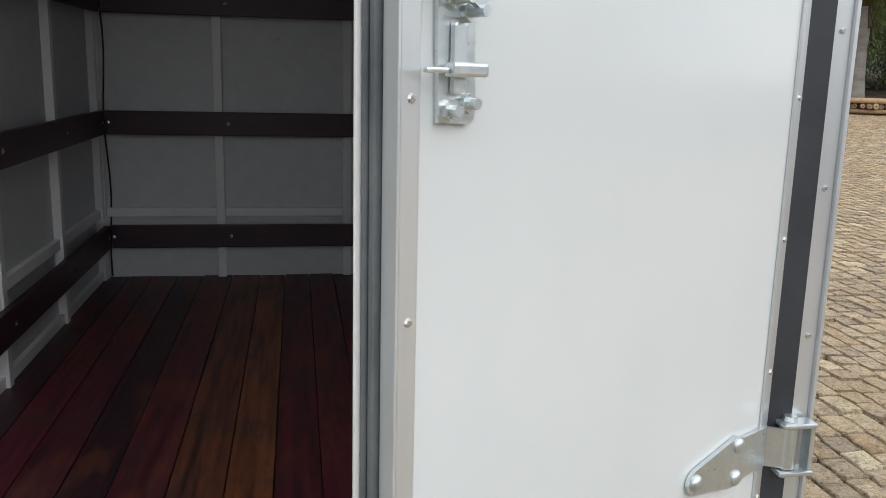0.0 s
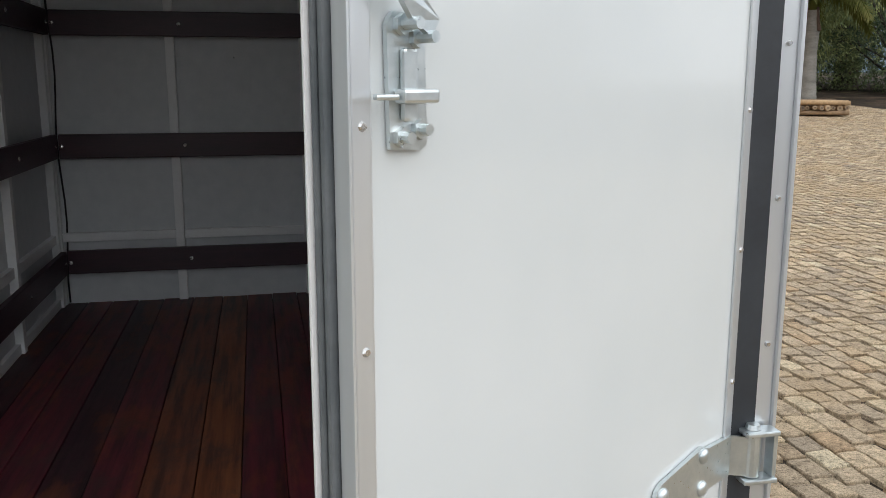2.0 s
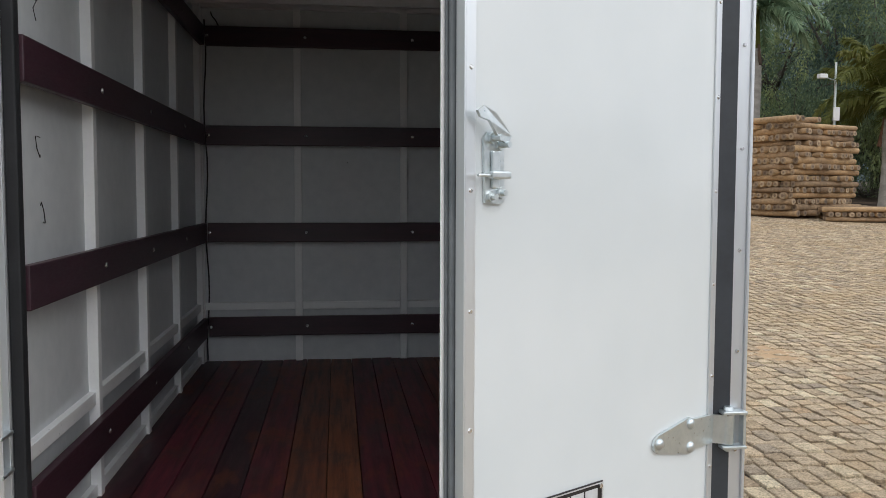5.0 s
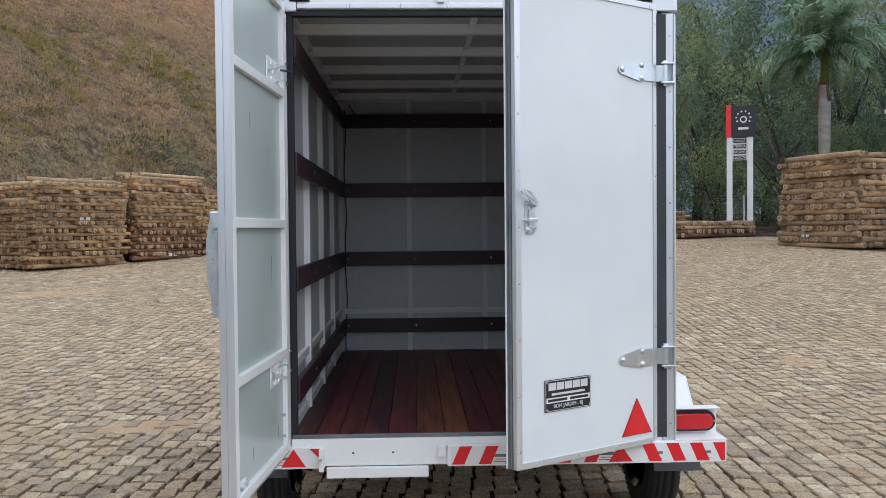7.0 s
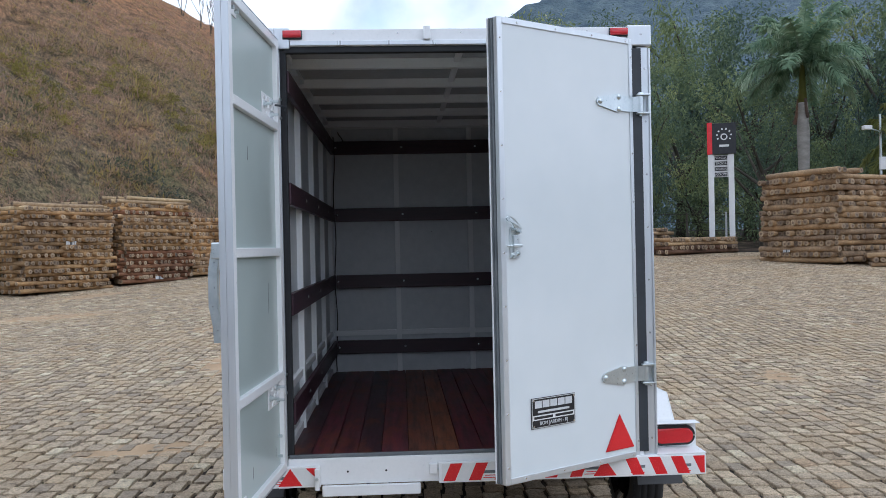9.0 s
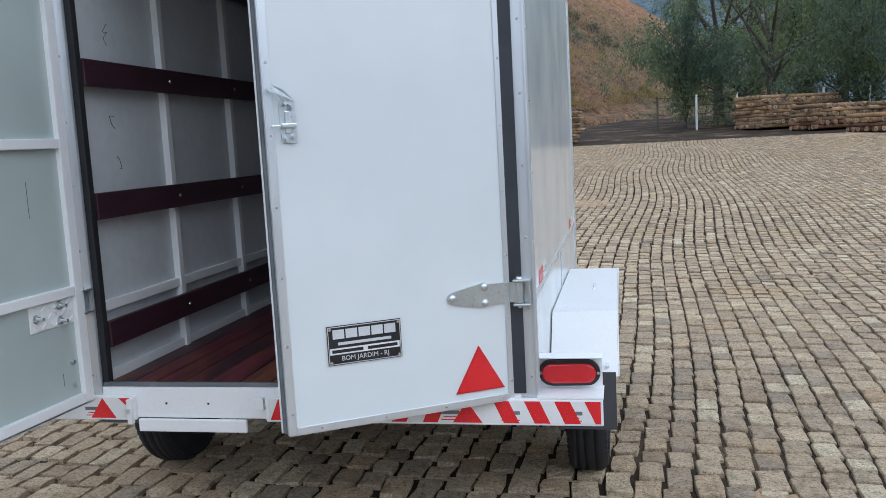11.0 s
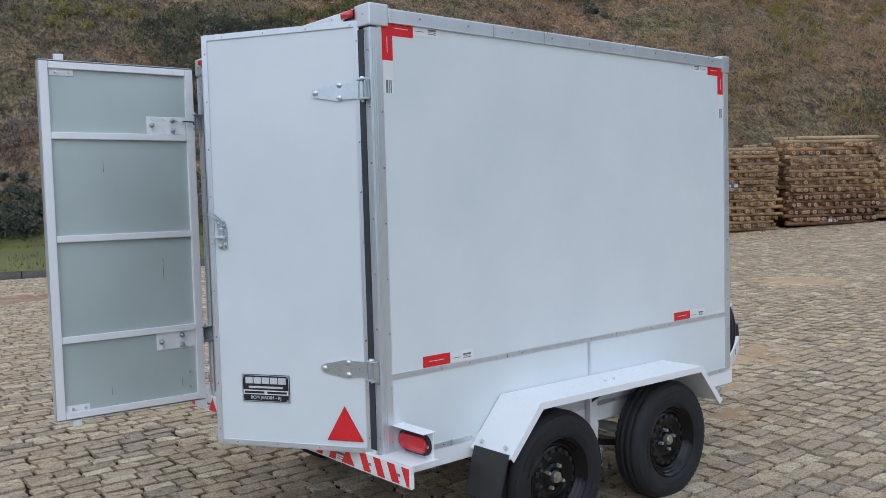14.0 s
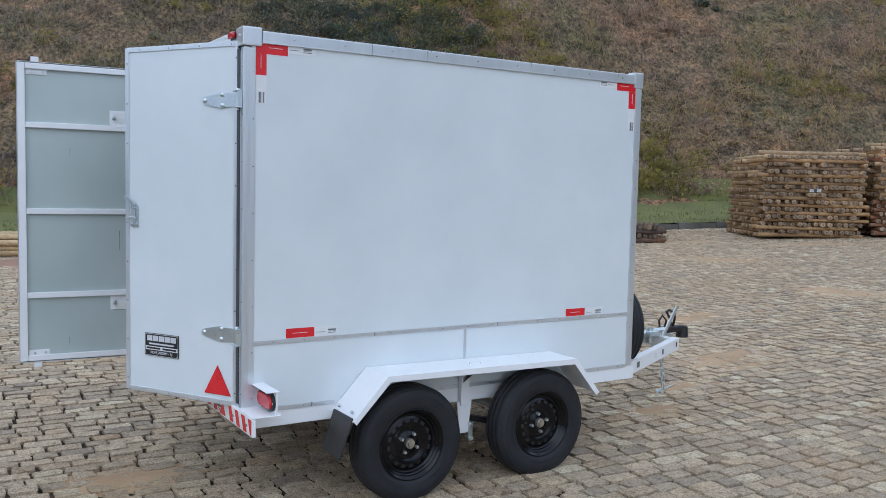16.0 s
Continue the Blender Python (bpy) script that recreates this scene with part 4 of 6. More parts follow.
        for dx, dz in ((0.237, 0.0), (0.136, 0.024), (0.136, -0.024)):
            part("bolt", rod(rod(rod(bmesh.new(), (s * dx, 0.005, z + dz), (s * dx, 0.007, z + dz), 0.013, None, 14), (s * dx, 0.007, z + dz), (s * dx, 0.016, z + dz), 0.0095, None, 6), (s * dx, 0.016, z + dz), (s * dx, 0.036, z + dz), 0.0055, None, 10), ZINC, pl, "zinc bolt and nut")
    return d


right_door = rear_door((0.7086, 0.0282), 32.0, -1, -0.733, -0.050, (0.032, -0.046))
left_door = rear_door((-0.723, -0.035), -94.3, 1, 0.028, 0.735, (0.004, -0.022))

part("hinge_seal", box(0.6740, 0.7125, -0.0215, -0.0185, 0.53, 2.13, bev=0.001), GAP, trailer, "dark rubber strip in the hinge gap")

# clevis plates on the rear posts
for xo, py, s in ((0.706, -0.028, 1), (-0.723, -0.057, -1)):
    for z in (0.840, 1.906):
        cl = None
        for dz in (-0.036, 0.036):
            c = part("hinge_clevis", box(min(xo - s * 0.018, xo + s * 0.034), max(xo - s * 0.018, xo + s * 0.034), py - 0.018, -0.0185, z + dz - 0.0035, z + dz + 0.0035, bev=0.002), ZINC, cl or trailer, "galvanised hinge clevis")
            cl = cl or c
        part("clevis_web", box(min(xo + s * 0.0275, xo + s * 0.034), max(xo + s * 0.0275, xo + s * 0.034), py - 0.012, -0.0185, z - 0.032, z + 0.032, bev=0.001), ZINC, cl)
        part("hinge_pin", rod(rod(bmesh.new(), (xo, py, z - 0.047), (xo, py, z + 0.045), 0.006), (xo, py, z + 0.040), (xo, py, z + 0.047), 0.011, 0.009, 14), ZINC, cl)

# right leaf, outside: latch, maker's plate, triangle
yl = -0.0215
latch = part("latch", slab(bmesh.new(), [(-0.694, yl, 1.312), (-0.658, yl, 1.310), (-0.652, yl, 1.316), (-0.655, yl, 1.410), (-0.664, yl, 1.424), (-0.690, yl, 1.424), (-0.697, yl, 1.414)], (0, -0.005, 0)), ZINC, right_door, "galvanised door latch plate with hasp")
part("latch_hook", slab(bmesh.new(), [(-0.664, yl - 0.018, 1.404), (-0.655, yl - 0.018, 1.418), (-0.690, yl - 0.020, 1.452), (-0.716, yl - 0.020, 1.462), (-0.728, yl - 0.020, 1.454), (-0.722, yl - 0.020, 1.444), (-0.704, yl - 0.020, 1.440), (-0.684, yl - 0.018, 1.416)], (0, -0.006, 0)), ZINC, latch, "flat zinc hook of the latch")
part("latch_rib", box(-0.684, -0.668, yl - 0.012, yl - 0.0055, 1.335, 1.395, bev=0.003), ZINC, latch)
part("latch_staple", box(-0.696, -0.656, yl - 0.026, yl - 0.0125, 1.350, 1.362, bev=0.003), ZINC, latch)
part("latch_tongue", box(-0.722, -0.697, yl - 0.022, yl - 0.016, 1.353, 1.358, bev=0.002), ZINC, latch)
for x, z in ((-0.683, 1.322), (-0.663, 1.328), (-0.682, 1.414), (-0.665, 1.404)):
    part("latch_bolt", rod(rod(bmesh.new(), (x, yl - 0.005, z), (x, yl - 0.011, z), 0.009, None, 6), (x, yl - 0.011, z), (x, yl - 0.020 - (0.010 if z > 1.4 else 0), z), 0.005, None, 10), ZINC, latch)
plate = part("maker_plate", box(-0.612, -0.398, yl - 0.003, yl, 0.692, 0.803, bev=0.001), INK, right_door, "black maker's plate with silver lettering")
for a in (box(-0.610, -0.400, yl - 0.0038, yl - 0.0032, 0.7985, 0.8008), box(-0.610, -0.400, yl - 0.0038, yl - 0.0032, 0.694, 0.6962), box(-0.610, -0.6078, yl - 0.0038, yl - 0.0032, 0.6966, 0.798), box(-0.4022, -0.400, yl - 0.0038, yl - 0.0032, 0.6966, 0.798)):
    part("plate_border", a, ALU, right_door)
part("plate_band", box(-0.606, -0.404, yl - 0.0038, yl - 0.0032, 0.722, 0.740), FILM, right_door, "white band with plain dark bars")
for x0, x1 in ((-0.600, -0.511), (-0.498, -0.411)):
    part("plate_bar", box(x0, x1, yl - 0.0044, yl - 0.0039, 0.7265, 0.7355), INK, right_door)
for k in range(5):
    x = -0.596 + k * 0.0372
    part("logo_block", slab(bmesh.new(), [(x, yl - 0.0032, 0.766), (x + 0.033, yl - 0.0032, 0.766), (x + 0.033, yl - 0.0032, 0.792), (x, yl - 0.0032, 0.792)], (0, -0.0006, 0)), SILVER, right_door, "plain silver block of a maker's mark")
part("logo_bar", box(-0.582, -0.428, yl - 0.0038, yl - 0.0032, 0.748, 0.756), SILVER, right_door)
for x in (-0.6035, -0.4065):
    for z in (0.7005, 0.7945):
        part("plate_screw", rod(bmesh.new(), (x, yl - 0.003, z), (x, yl - 0.006, z), 0.0042, None, 10), SCREW, right_door)
letters("plate_lettering", "BOM JARDIM - RJ", 0.0185, SILVER, right_door, Matrix.Translation((-0.505, yl - 0.0036, 0.7095)) @ Matrix.Rotation(radians(90), 4, "X"))
part("warning_triangle", slab(bmesh.new(), [(-0.084, yl, 0.554), (-0.240, yl, 0.554), (-0.162, yl, 0.691)], (0, -0.003, 0)), LENS_RED, right_door, "dark red rim of a triangular reflector")
part("warning_triangle_face", slab(bmesh.new(), [(-0.091, yl - 0.0032, 0.558), (-0.233, yl - 0.0032, 0.558), (-0.162, yl - 0.0032, 0.683)], (0, -0.002, 0)), RED, right_door, "red triangular reflector")
# right leaf, inside: latch backing with two bolts
part("latch_backing", box(-0.697, -0.640, 0.001, 0.004, 1.270, 1.334, bev=0.004), WHITE_STEEL, right_door)
part("latch_backing", box(-0.697, -0.640, 0.001, 0.004, 1.370, 1.436, bev=0.004), WHITE_STEEL, right_door)
for z in (1.30, 1.41):
    part("bolt", rod(rod(bmesh.new(), (-0.662, 0.004, z), (-0.662, 0.015, z), 0.009, None, 6), (-0.662, 0.015, z), (-0.662, 0.032, z), 0.005, None, 10), ZINC, right_door, "zinc bolt and nut")
# left leaf: lever handle outside near the free edge, corner plates inside
part("handle_bracket", box(0.655, 0.715, -0.056, -0.0205, 1.335, 1.385, bev=0.004), ZINC, left_door, "galvanised handle bracket")
part("lever_handle", slab(bmesh.new(), [(0.690, -0.030, 1.384), (0.690, -0.060, 1.384), (0.690, -0.066, 1.345), (0.690, -0.074, 1.300), (0.690, -0.074, 1.190), (0.690, -0.062, 1.125), (0.690, -0.060, 1.076), (0.690, -0.034, 1.076), (0.690, -0.036, 1.130), (0.690, -0.046, 1.192), (0.690, -0.046, 1.298), (0.690, -0.036, 1.345)], (-0.022, 0, 0)), ZINC, left_door, "long bent galvanised lever handle")
for z in (0.560, 2.116):
    part("corner_plate", box(0.585, 0.690, 0.001, 0.004, z - 0.017, z + 0.017, bev=0.003), WHITE_STEEL, left_door, "small white plate with two bolts")
    for x in (0.605, 0.66):
        part("bolt", rod(bmesh.new(), (x, 0.004, z), (x, 0.016, z), 0.007, None, 6), ZINC, left_door)
part("top_bolt", box(0.625, 0.665, -0.012, 0.012, 2.169, 2.196, bev=0.003), WHITE_STEEL, left_door, "white steel top bolt")
part("bottom_bolt", box(0.625, 0.665, -0.012, 0.012, 0.478, 0.508, bev=0.003), WHITE_STEEL, left_door, "white steel bottom bolt")
for x, z, h in ((0.21, 1.13, 0.11), (0.47, 1.66, 0.045), (0.14, 0.59, 0.04), (0.48, 0.60, 0.04)):
    part("pen_mark", box(x, x + 0.0016, 0.0006, 0.0010, z, z + h), INK, left_door)
for x, z in ((0.10, 0.66), (0.10, 0.585)):
    part("bolt", rod(bmesh.new(), (x, 0.0005, z), (x, 0.016, z), 0.006, None, 6), ZINC, left_door)
part("stay_hook", hose(bmesh.new(), [(0.085, 0.012, 1.905), (0.07, 0.030, 1.905), (0.045, 0.045, 1.902), (0.038, 0.040, 1.89)], 0.004), GAP, left_door, "short dark stay hook")


# ---- wheels, fenders, running gear ----
def wheel(sgn):
    """Tyre, black steel rim and hub, centred at its parent, outer face towards sgn along x."""
    w = new("wheel")
    R, rr = 0.2875, 0.172
    prof = [(-0.070, rr), (-0.078, rr + 0.012), (-0.086, 0.225), (-0.082, 0.262), (-0.066, 0.281), (-0.05, 0.286), (-0.041, R), (-0.039, 0.281), (-0.033, 0.281), (-0.031, R), (-0.003, R), (-0.001, 0.281), (0.005, 0.281), (0.007, R),
            (0.033, R), (0.035, 0.281), (0.041, 0.281), (0.043, R), (0.052, 0.286), (0.066, 0.281), (0.082, 0.262), (0.086, 0.225), (0.084, 0.215), (0.083, 0.200), (0.078, rr + 0.012), (0.070, rr)]
    part("tyre", spun(bmesh.new(), [(sgn * (u if u > 0 else u * 0.72), r) for u, r in prof], 64), RUBBER, w, "black road tyre with moulded tread", True)
    # shoulder blocks
    bm = bmesh.new()
    for k in range(56):
        a = 2 * math.pi * k / 56
        for side in (-1, 1):
            m = Matrix.Rotation(a, 4, "X") @ Matrix.Translation((sgn * (0.066 if side > 0 else -0.048), 0, 0.2722)) @ Matrix.Rotation(sgn * side * 0.62, 4, "Y") @ Matrix.Diagonal((0.030, 0.017, 0.0085, 1))
            bmesh.ops.create_cube(bm, size=1, matrix=m)
    tagged(part("tread_block", bm, RUBBER, w), kind="stuff")
    rim = [(0.070, 0.178), (0.078, 0.176), (0.078, 0.170), (0.067, 0.167), (0.065, 0.160), (0.064, 0.159), (0.053, 0.157), (0.051, 0.151), (0.050, 0.150), (0.038, 0.147), (0.034, 0.139), (0.040, 0.129), (0.046, 0.116), (0.047, 0.100), (0.037, 0.084), (0.031, 0.060), (0.040, 0.052), (0.042, 0.0)]
    part("rim", spun(bmesh.new(), [(sgn * u, r) for u, r in rim], 48), RIM_BLACK, w, "glossy black steel wheel rim", True)
    part("rim_back", spun(bmesh.new(), [(sgn * -0.070, 0.178), (sgn * -0.05, 0.15), (sgn * 0.0, 0.14), (sgn * 0.01, 0.0)], 32), RIM_BLACK, w)
    for k in range(16):
        a = 2 * math.pi * k / 16
        c = Vector((sgn * 0.0430, 0.106 * math.cos(a), 0.106 * math.sin(a)))
        d = Vector((sgn * 0.0480, 0.122 * math.cos(a), 0.122 * math.sin(a)))
        t = Vector((0, -math.sin(a), math.cos(a))) * 0.011
        part("rim_slot", slab(bmesh.new(), [c - t + Vector((sgn * 0.004, 0, 0)), c + t + Vector((sgn * 0.004, 0, 0)), d + t * 1.1 + Vector((sgn * -0.004, 0, 0)), d - t * 1.1 + Vector((sgn * -0.004, 0, 0))], (sgn * 0.002, 0, 0)), BLACK, w)
    part("hub", rod(rod(bmesh.new(), (sgn * 0.030, 0, 0), (sgn * 0.060, 0, 0), 0.026, 0.024, 20), (sgn * 0.060, 0, 0), (sgn * 0.069, 0, 0), 0.0185, 0.015, 20), NICKEL, w, "dull brass-grey hub cap")
    for k in range(4):
        a = 2 * math.pi * (k + 0.35) / 4
        y, z = 0.049 * math.cos(a), 0.049 * math.sin(a)
        part("wheel_bolt", rod(bmesh.new(), (sgn * 0.030, y, z), (sgn * 0.056, y, z), 0.0100, 0.008, 6), ZINC, w, "bright wheel bolt")
    bm = bmesh.new()
    for r in (0.238, 0.206):
        for k in range(48):
            if k % 12 < 7:
                a = 2 * math.pi * k / 48
                bmesh.ops.create_cube(bm, size=1, matrix=Matrix.Rotation(a, 4, "X") @ Matrix.Translation((sgn * 0.0855, 0, r)) @ Matrix.Diagonal((0.002, 0.018, 0.010 if r > 0.22 else 0.006, 1)))
    tagged(part("sidewall_bar", bm, RUBBER, w), kind="stuff")
    return w


for sgn, xc in ((1, 0.850), (-1, -0.865)):
    first = wheel(sgn)
    first.parent, first.location, first.rotation_euler = trailer, (xc, 0.775, 0.2875), (0.5, 0, 0)
    second = copy_thing(first, pose(xc, 1.576, 0.2875, 70, 0, 0))
for y in (0.775, 1.576):
    part("axle", rod(bmesh.new(), (-0.80, y, 0.2875), (0.785, y, 0.2875), 0.026, None, 14), WHITE_STEEL, trailer, "white steel axle tube")


def fender(xi, xo, sgn):
    """Folded white sheet fender over both wheels, with a lip along its outer edge."""
    prof = [(0.428, 0.458), (0.607, 0.650), (1.752, 0.634), (1.918, 0.435)]
    bm = bmesh.new()
    th = 0.005
    rows = []
    for x in (xi, xo):
        rows.append([[bm.verts.new((x, y, z)) for y, z in prof], [bm.verts.new((x, y, z - th)) for y, z in prof]])
    (a, a2), (b, b2) = rows
    for k in range(3):
        bm.faces.new((a[k], b[k], b[k + 1], a[k + 1]))
        bm.faces.new((a2[k], a2[k + 1], b2[k + 1], b2[k]))
        bm.faces.new((b[k], b2[k], b2[k + 1], b[k + 1]))
        bm.faces.new((a[k], a[k + 1], a2[k + 1], a2[k]))
    bm.faces.new((a[0], a2[0], b2[0], b[0]))
    bm.faces.new((a[3], b[3], b2[3], a2[3]))
    f = part("fender", bm, WHITE_STEEL, trailer, "folded white sheet-steel tandem fender")
    bm = bmesh.new()
    low = [(0.445, 0.440), (0.620, 0.622), (1.738, 0.606), (1.898, 0.420)]
    up = [bm.verts.new((xo + sgn * 0.0045, y, z + 0.0008)) for y, z in prof]
    dn = [bm.verts.new((xo + sgn * 0.0045, y, z)) for y, z in low]
    up2 = [bm.verts.new((xo + sgn * 0.0008, y, z + 0.0008)) for y, z in prof]
    dn2 = [bm.verts.new((xo + sgn * 0.0008, y, z)) for y, z in low]
    for k in range(3):
        bm.faces.new((up[k], up[k + 1], dn[k + 1], dn[k]))
        bm.faces.new((up2[k], dn2[k], dn2[k + 1], up2[k + 1]))
        bm.faces.new((dn[k], dn[k + 1], dn2[k + 1], dn2[k]))
        bm.faces.new((up[k], up2[k], up2[k + 1], up[k + 1]))
    part("fender_lip", bm, WHITE_STEEL, f)
    for y in (1.13, 1.19):
        part("fender_bolt", rod(bmesh.new(), ((xi + xo) / 2 + sgn * 0.02, y, 0.640), ((xi + xo) / 2 + sgn * 0.02, y, 0.651), 0.008, 0.005, 10), SCREW, f)
    part("fender_brace", slab(bmesh.new(), [(xi, 1.16, 0.50), (xi, 1.16, 0.53), (xo - sgn * 0.04, 1.16, 0.636), (xo - sgn * 0.09, 1.16, 0.636)], (0, 0.006, 0)), WHITE_STEEL, f)
    part("fender_brace", box(min(xi, xi + sgn * 0.03), max(xi, xi + sgn * 0.03), 1.15, 1.20, 0.40, 0.636, bev=0.002), WHITE_STEEL, f)
    m0, m1 = xi + sgn * 0.025, xo - sgn * 0.008
    flap = part("mudflap", slab(bmesh.new(), [(m0, 0.434, 0.470), (m1, 0.434, 0.470), (m1, 0.372, 0.285), (m0, 0.372, 0.285)], (0, -0.007, 0.002)), FLAP, trailer, "worn black mudflap")
    for x in (m0 + sgn * 0.03, m1 - sgn * 0.03):
        part("flap_bolt", rod(bmesh.new(), (x, 0.446, 0.488), (x, 0.437, 0.496), 0.008, None, 10), ZINC, flap)
    # spring hangers and shackle between the wheels
    xs = xi + sgn * 0.010
    hg = part("spring_hanger", slab(bmesh.new(), [(xs, 1.135, 0.42), (xs, 1.225, 0.42), (xs, 1.205, 0.25), (xs, 1.155, 0.25)], (sgn * 0.006, 0, 0)), WHITE_STEEL, trailer, "white steel spring hanger with zinc shackle")
    part("shackle", box(min(xs + sgn * 0.008, xs + sgn * 0.016), max(xs + sgn * 0.008, xs + sgn * 0.016), 1.205, 1.232, 0.205, 0.305, bev=0.004), ZINC, hg)
    for z in (0.29, 0.22):
        part("shackle_pin", rod(bmesh.new(), (xs - sgn * 0.03, 1.218, z), (xs + sgn * 0.028, 1.218, z), 0.009), ZINC, hg)
    for y0, y1 in ((0.46, 1.12), (1.24, 1.90)):
        pts = [(xi - sgn * 0.01, y0 + (y1 - y0) * k / 10, 0.30 - 0.05 * (1 - ((k - 5) / 5) ** 2)) for k in range(11)]
        bm = bmesh.new()
        for q, (p, r) in enumerate(zip(pts, pts[1:])):
            slab(bm, [p, r, (r[0], r[1], r[2] + 0.03), (p[0], p[1], p[2] + 0.03)], (-sgn * 0.045, 0, 0))
        part("leaf_spring", bm, BLACK, trailer, "dark steel leaf spring")


fender(XR + 0.004, 0.980, 1)
fender(XL - 0.004, -0.995, -1)
for y in (0.5, 1.2, 1.9):
    part("cross_member", box(XL + 0.05, XR - 0.05, y - 0.02, y + 0.02, 0.44, 0.499), WHITE_STEEL, trailer)

# drawbar, coupler, jack, chain, spare wheel
for x0, x1 in ((0.675, 0.170), (-0.689, -0.184)):
    s = 1 if x0 > 0 else -1
    pts = [(x0, 2.35, 0.418), (x1, 3.34, 0.418), (x1, 3.34, 0.502), (x0, 2.35, 0.4985)]
    beam = part("drawbar", slab(bmesh.new(), pts, (s * 0.045, 0.020, 0)), WHITE_STEEL, trailer, "white steel drawbar beam")
    if s > 0:
        for f, w, mt in ((0.20, 0.050, SEAL), (0.52, 0.040, FILM), (0.66, 0.035, SEAL), (0.95, 0.030, INK)):
            c = Vector((x0, 2.35, 0.458)).lerp(Vector((x1, 3.34, 0.463)), f) + Vector((0.0455, 0.0200, 0))
            d = (Vector((x1, 3.34, 0)) - Vector((x0, 2.35, 0))).normalized() * w / 2
            part("drawbar_sticker", slab(bmesh.new(), [c - d - Vector((0, 0, 0.018)), c + d - Vector((0, 0, 0.018)), c + d + Vector((0, 0, 0.018)), c - d + Vector((0, 0, 0.018))], (0.0008, 0.0004, 0)), mt, beam)
part("drawbar_plate", box(-0.186, 0.172, 3.285, 3.345, 0.418, 0.500, bev=0.003), WHITE_STEEL, trailer, "white steel cross member of the drawbar")
part("coupler_tube", box(-0.040, 0.030, 3.12, 3.50, 0.4435, 0.499, bev=0.006), ZINC, trailer, "galvanised coupler tube")
coupler = part("coupler", rod(bx(bmesh.new(), -0.035, 0.025, 3.40, 3.64, 0.5, 0.545, bev=0.012), (-0.005, 3.63, 0.455), (-0.005, 3.63, 0.535), 0.046, 0.040, 20), BLACK, trailer, "black ball coupler with lifting handle")
part("coupler_handle", hose(bmesh.new(), [(-0.005, 3.52, 0.54), (-0.03, 3.52, 0.60), (-0.045, 3.50, 0.645), (-0.005, 3.49, 0.665), (0.035, 3.50, 0.645), (0.02, 3.52, 0.60), (0.0, 3.525, 0.545)], 0.009), BLACK, coupler)
part("coupler_handle", hose(bmesh.new(), [(0.02, 3.42, 0.53), (0.03, 3.42, 0.60), (0.02, 3.39, 0.635), (0.02, 3.36, 0.60), (0.02, 3.37, 0.53)], 0.008), BLACK, coupler)
jack = part("jack_clamp", rod(bx(bmesh.new(), 0.035, 0.13, 3.16, 3.26, 0.502, 0.545, bev=0.008), (0.075, 3.21, 0.46), (0.075, 3.21, 0.565), 0.028, None, 18), ZINC, trailer, "galvanised clamp of the jockey wheel")
part("jack_lever", slab(bmesh.new(), [(0.112, 3.285, 0.50), (0.112, 3.312, 0.50), (0.112, 3.445, 0.705), (0.112, 3.425, 0.716)], (0.010, 0, 0)), ZINC, trailer, "galvanised clamp lever")
part("jack_tube", rod(bmesh.new(), (0.075, 3.10, 0.525), (0.055, 3.37, 0.530), 0.026, None, 16), ZINC, trailer)
part("jack_knob", rod(bmesh.new(), (0.04, 3.14, 0.555), (0.04, 3.14, 0.60), 0.034, 0.028, 16), WHITE_STEEL, trailer)


def chain(pts, r):
    ch = None
    for k, (p, q) in enumerate(zip(pts, pts[1:])):
        bm = bmesh.new()
        c, d = (Vector(p) + Vector(q)) / 2, (Vector(q) - Vector(p))
        n = d.normalized().cross(Vector((0.2, 1, 0.1) if k % 2 else (1, 0.1, 0.2))).normalized()
        loop = [c + d * 0.78 * math.cos(a) * 0.85 + n * d.length * 0.42 * math.sin(a) for a in (2 * math.pi * j / 10 for j in range(11))]
        hose(bm, loop, r, 6)
        ob = part("safety_chain", bm, ZINC, ch or trailer, "galvanised safety chain hanging to the ground" if ch is None else "")
        ch = ch or ob
    return ch


cpts = [(0.03 - 0.004 * k, 3.38 + 0.008 * k, 0.45 - 0.0365 * k) for k in range(12)]
cpts += [(0.0, 3.44, 0.046), (-0.01, 3.405, 0.048), (-0.04, 3.42, 0.048), (-0.045, 3.455, 0.048), (-0.05, 3.49, 0.048), (-0.06, 3.525, 0.048), (-0.065, 3.56, 0.048), (-0.08, 3.595, 0.05), (-0.085, 3.63, 0.05), (-0.1, 3.665, 0.05)]
chain(cpts, 0.0055)
spare = wheel(1)
spare.name = "spare_wheel"
spare.parent, spare.location, spare.rotation_euler = trailer, (0.405, 2.475, 0.690), (0, 0, radians(90))
part("spare_bracket", rod(bmesh.new(), (0.405, YF, 0.690), (0.405, 2.56, 0.690), 0.02, None, 14), ZINC, trailer)


# ---- stickers on the side ----
def sticker(y0, y1, z0, z1, mt, lab="", xo=XR, lay=0):
    return part("reflective_sticker" if mt is RED else "printed_film", box(xo, xo + 0.0010 + 0.0006 * lay, y0, y1, z0, z1), mt, trailer, lab)


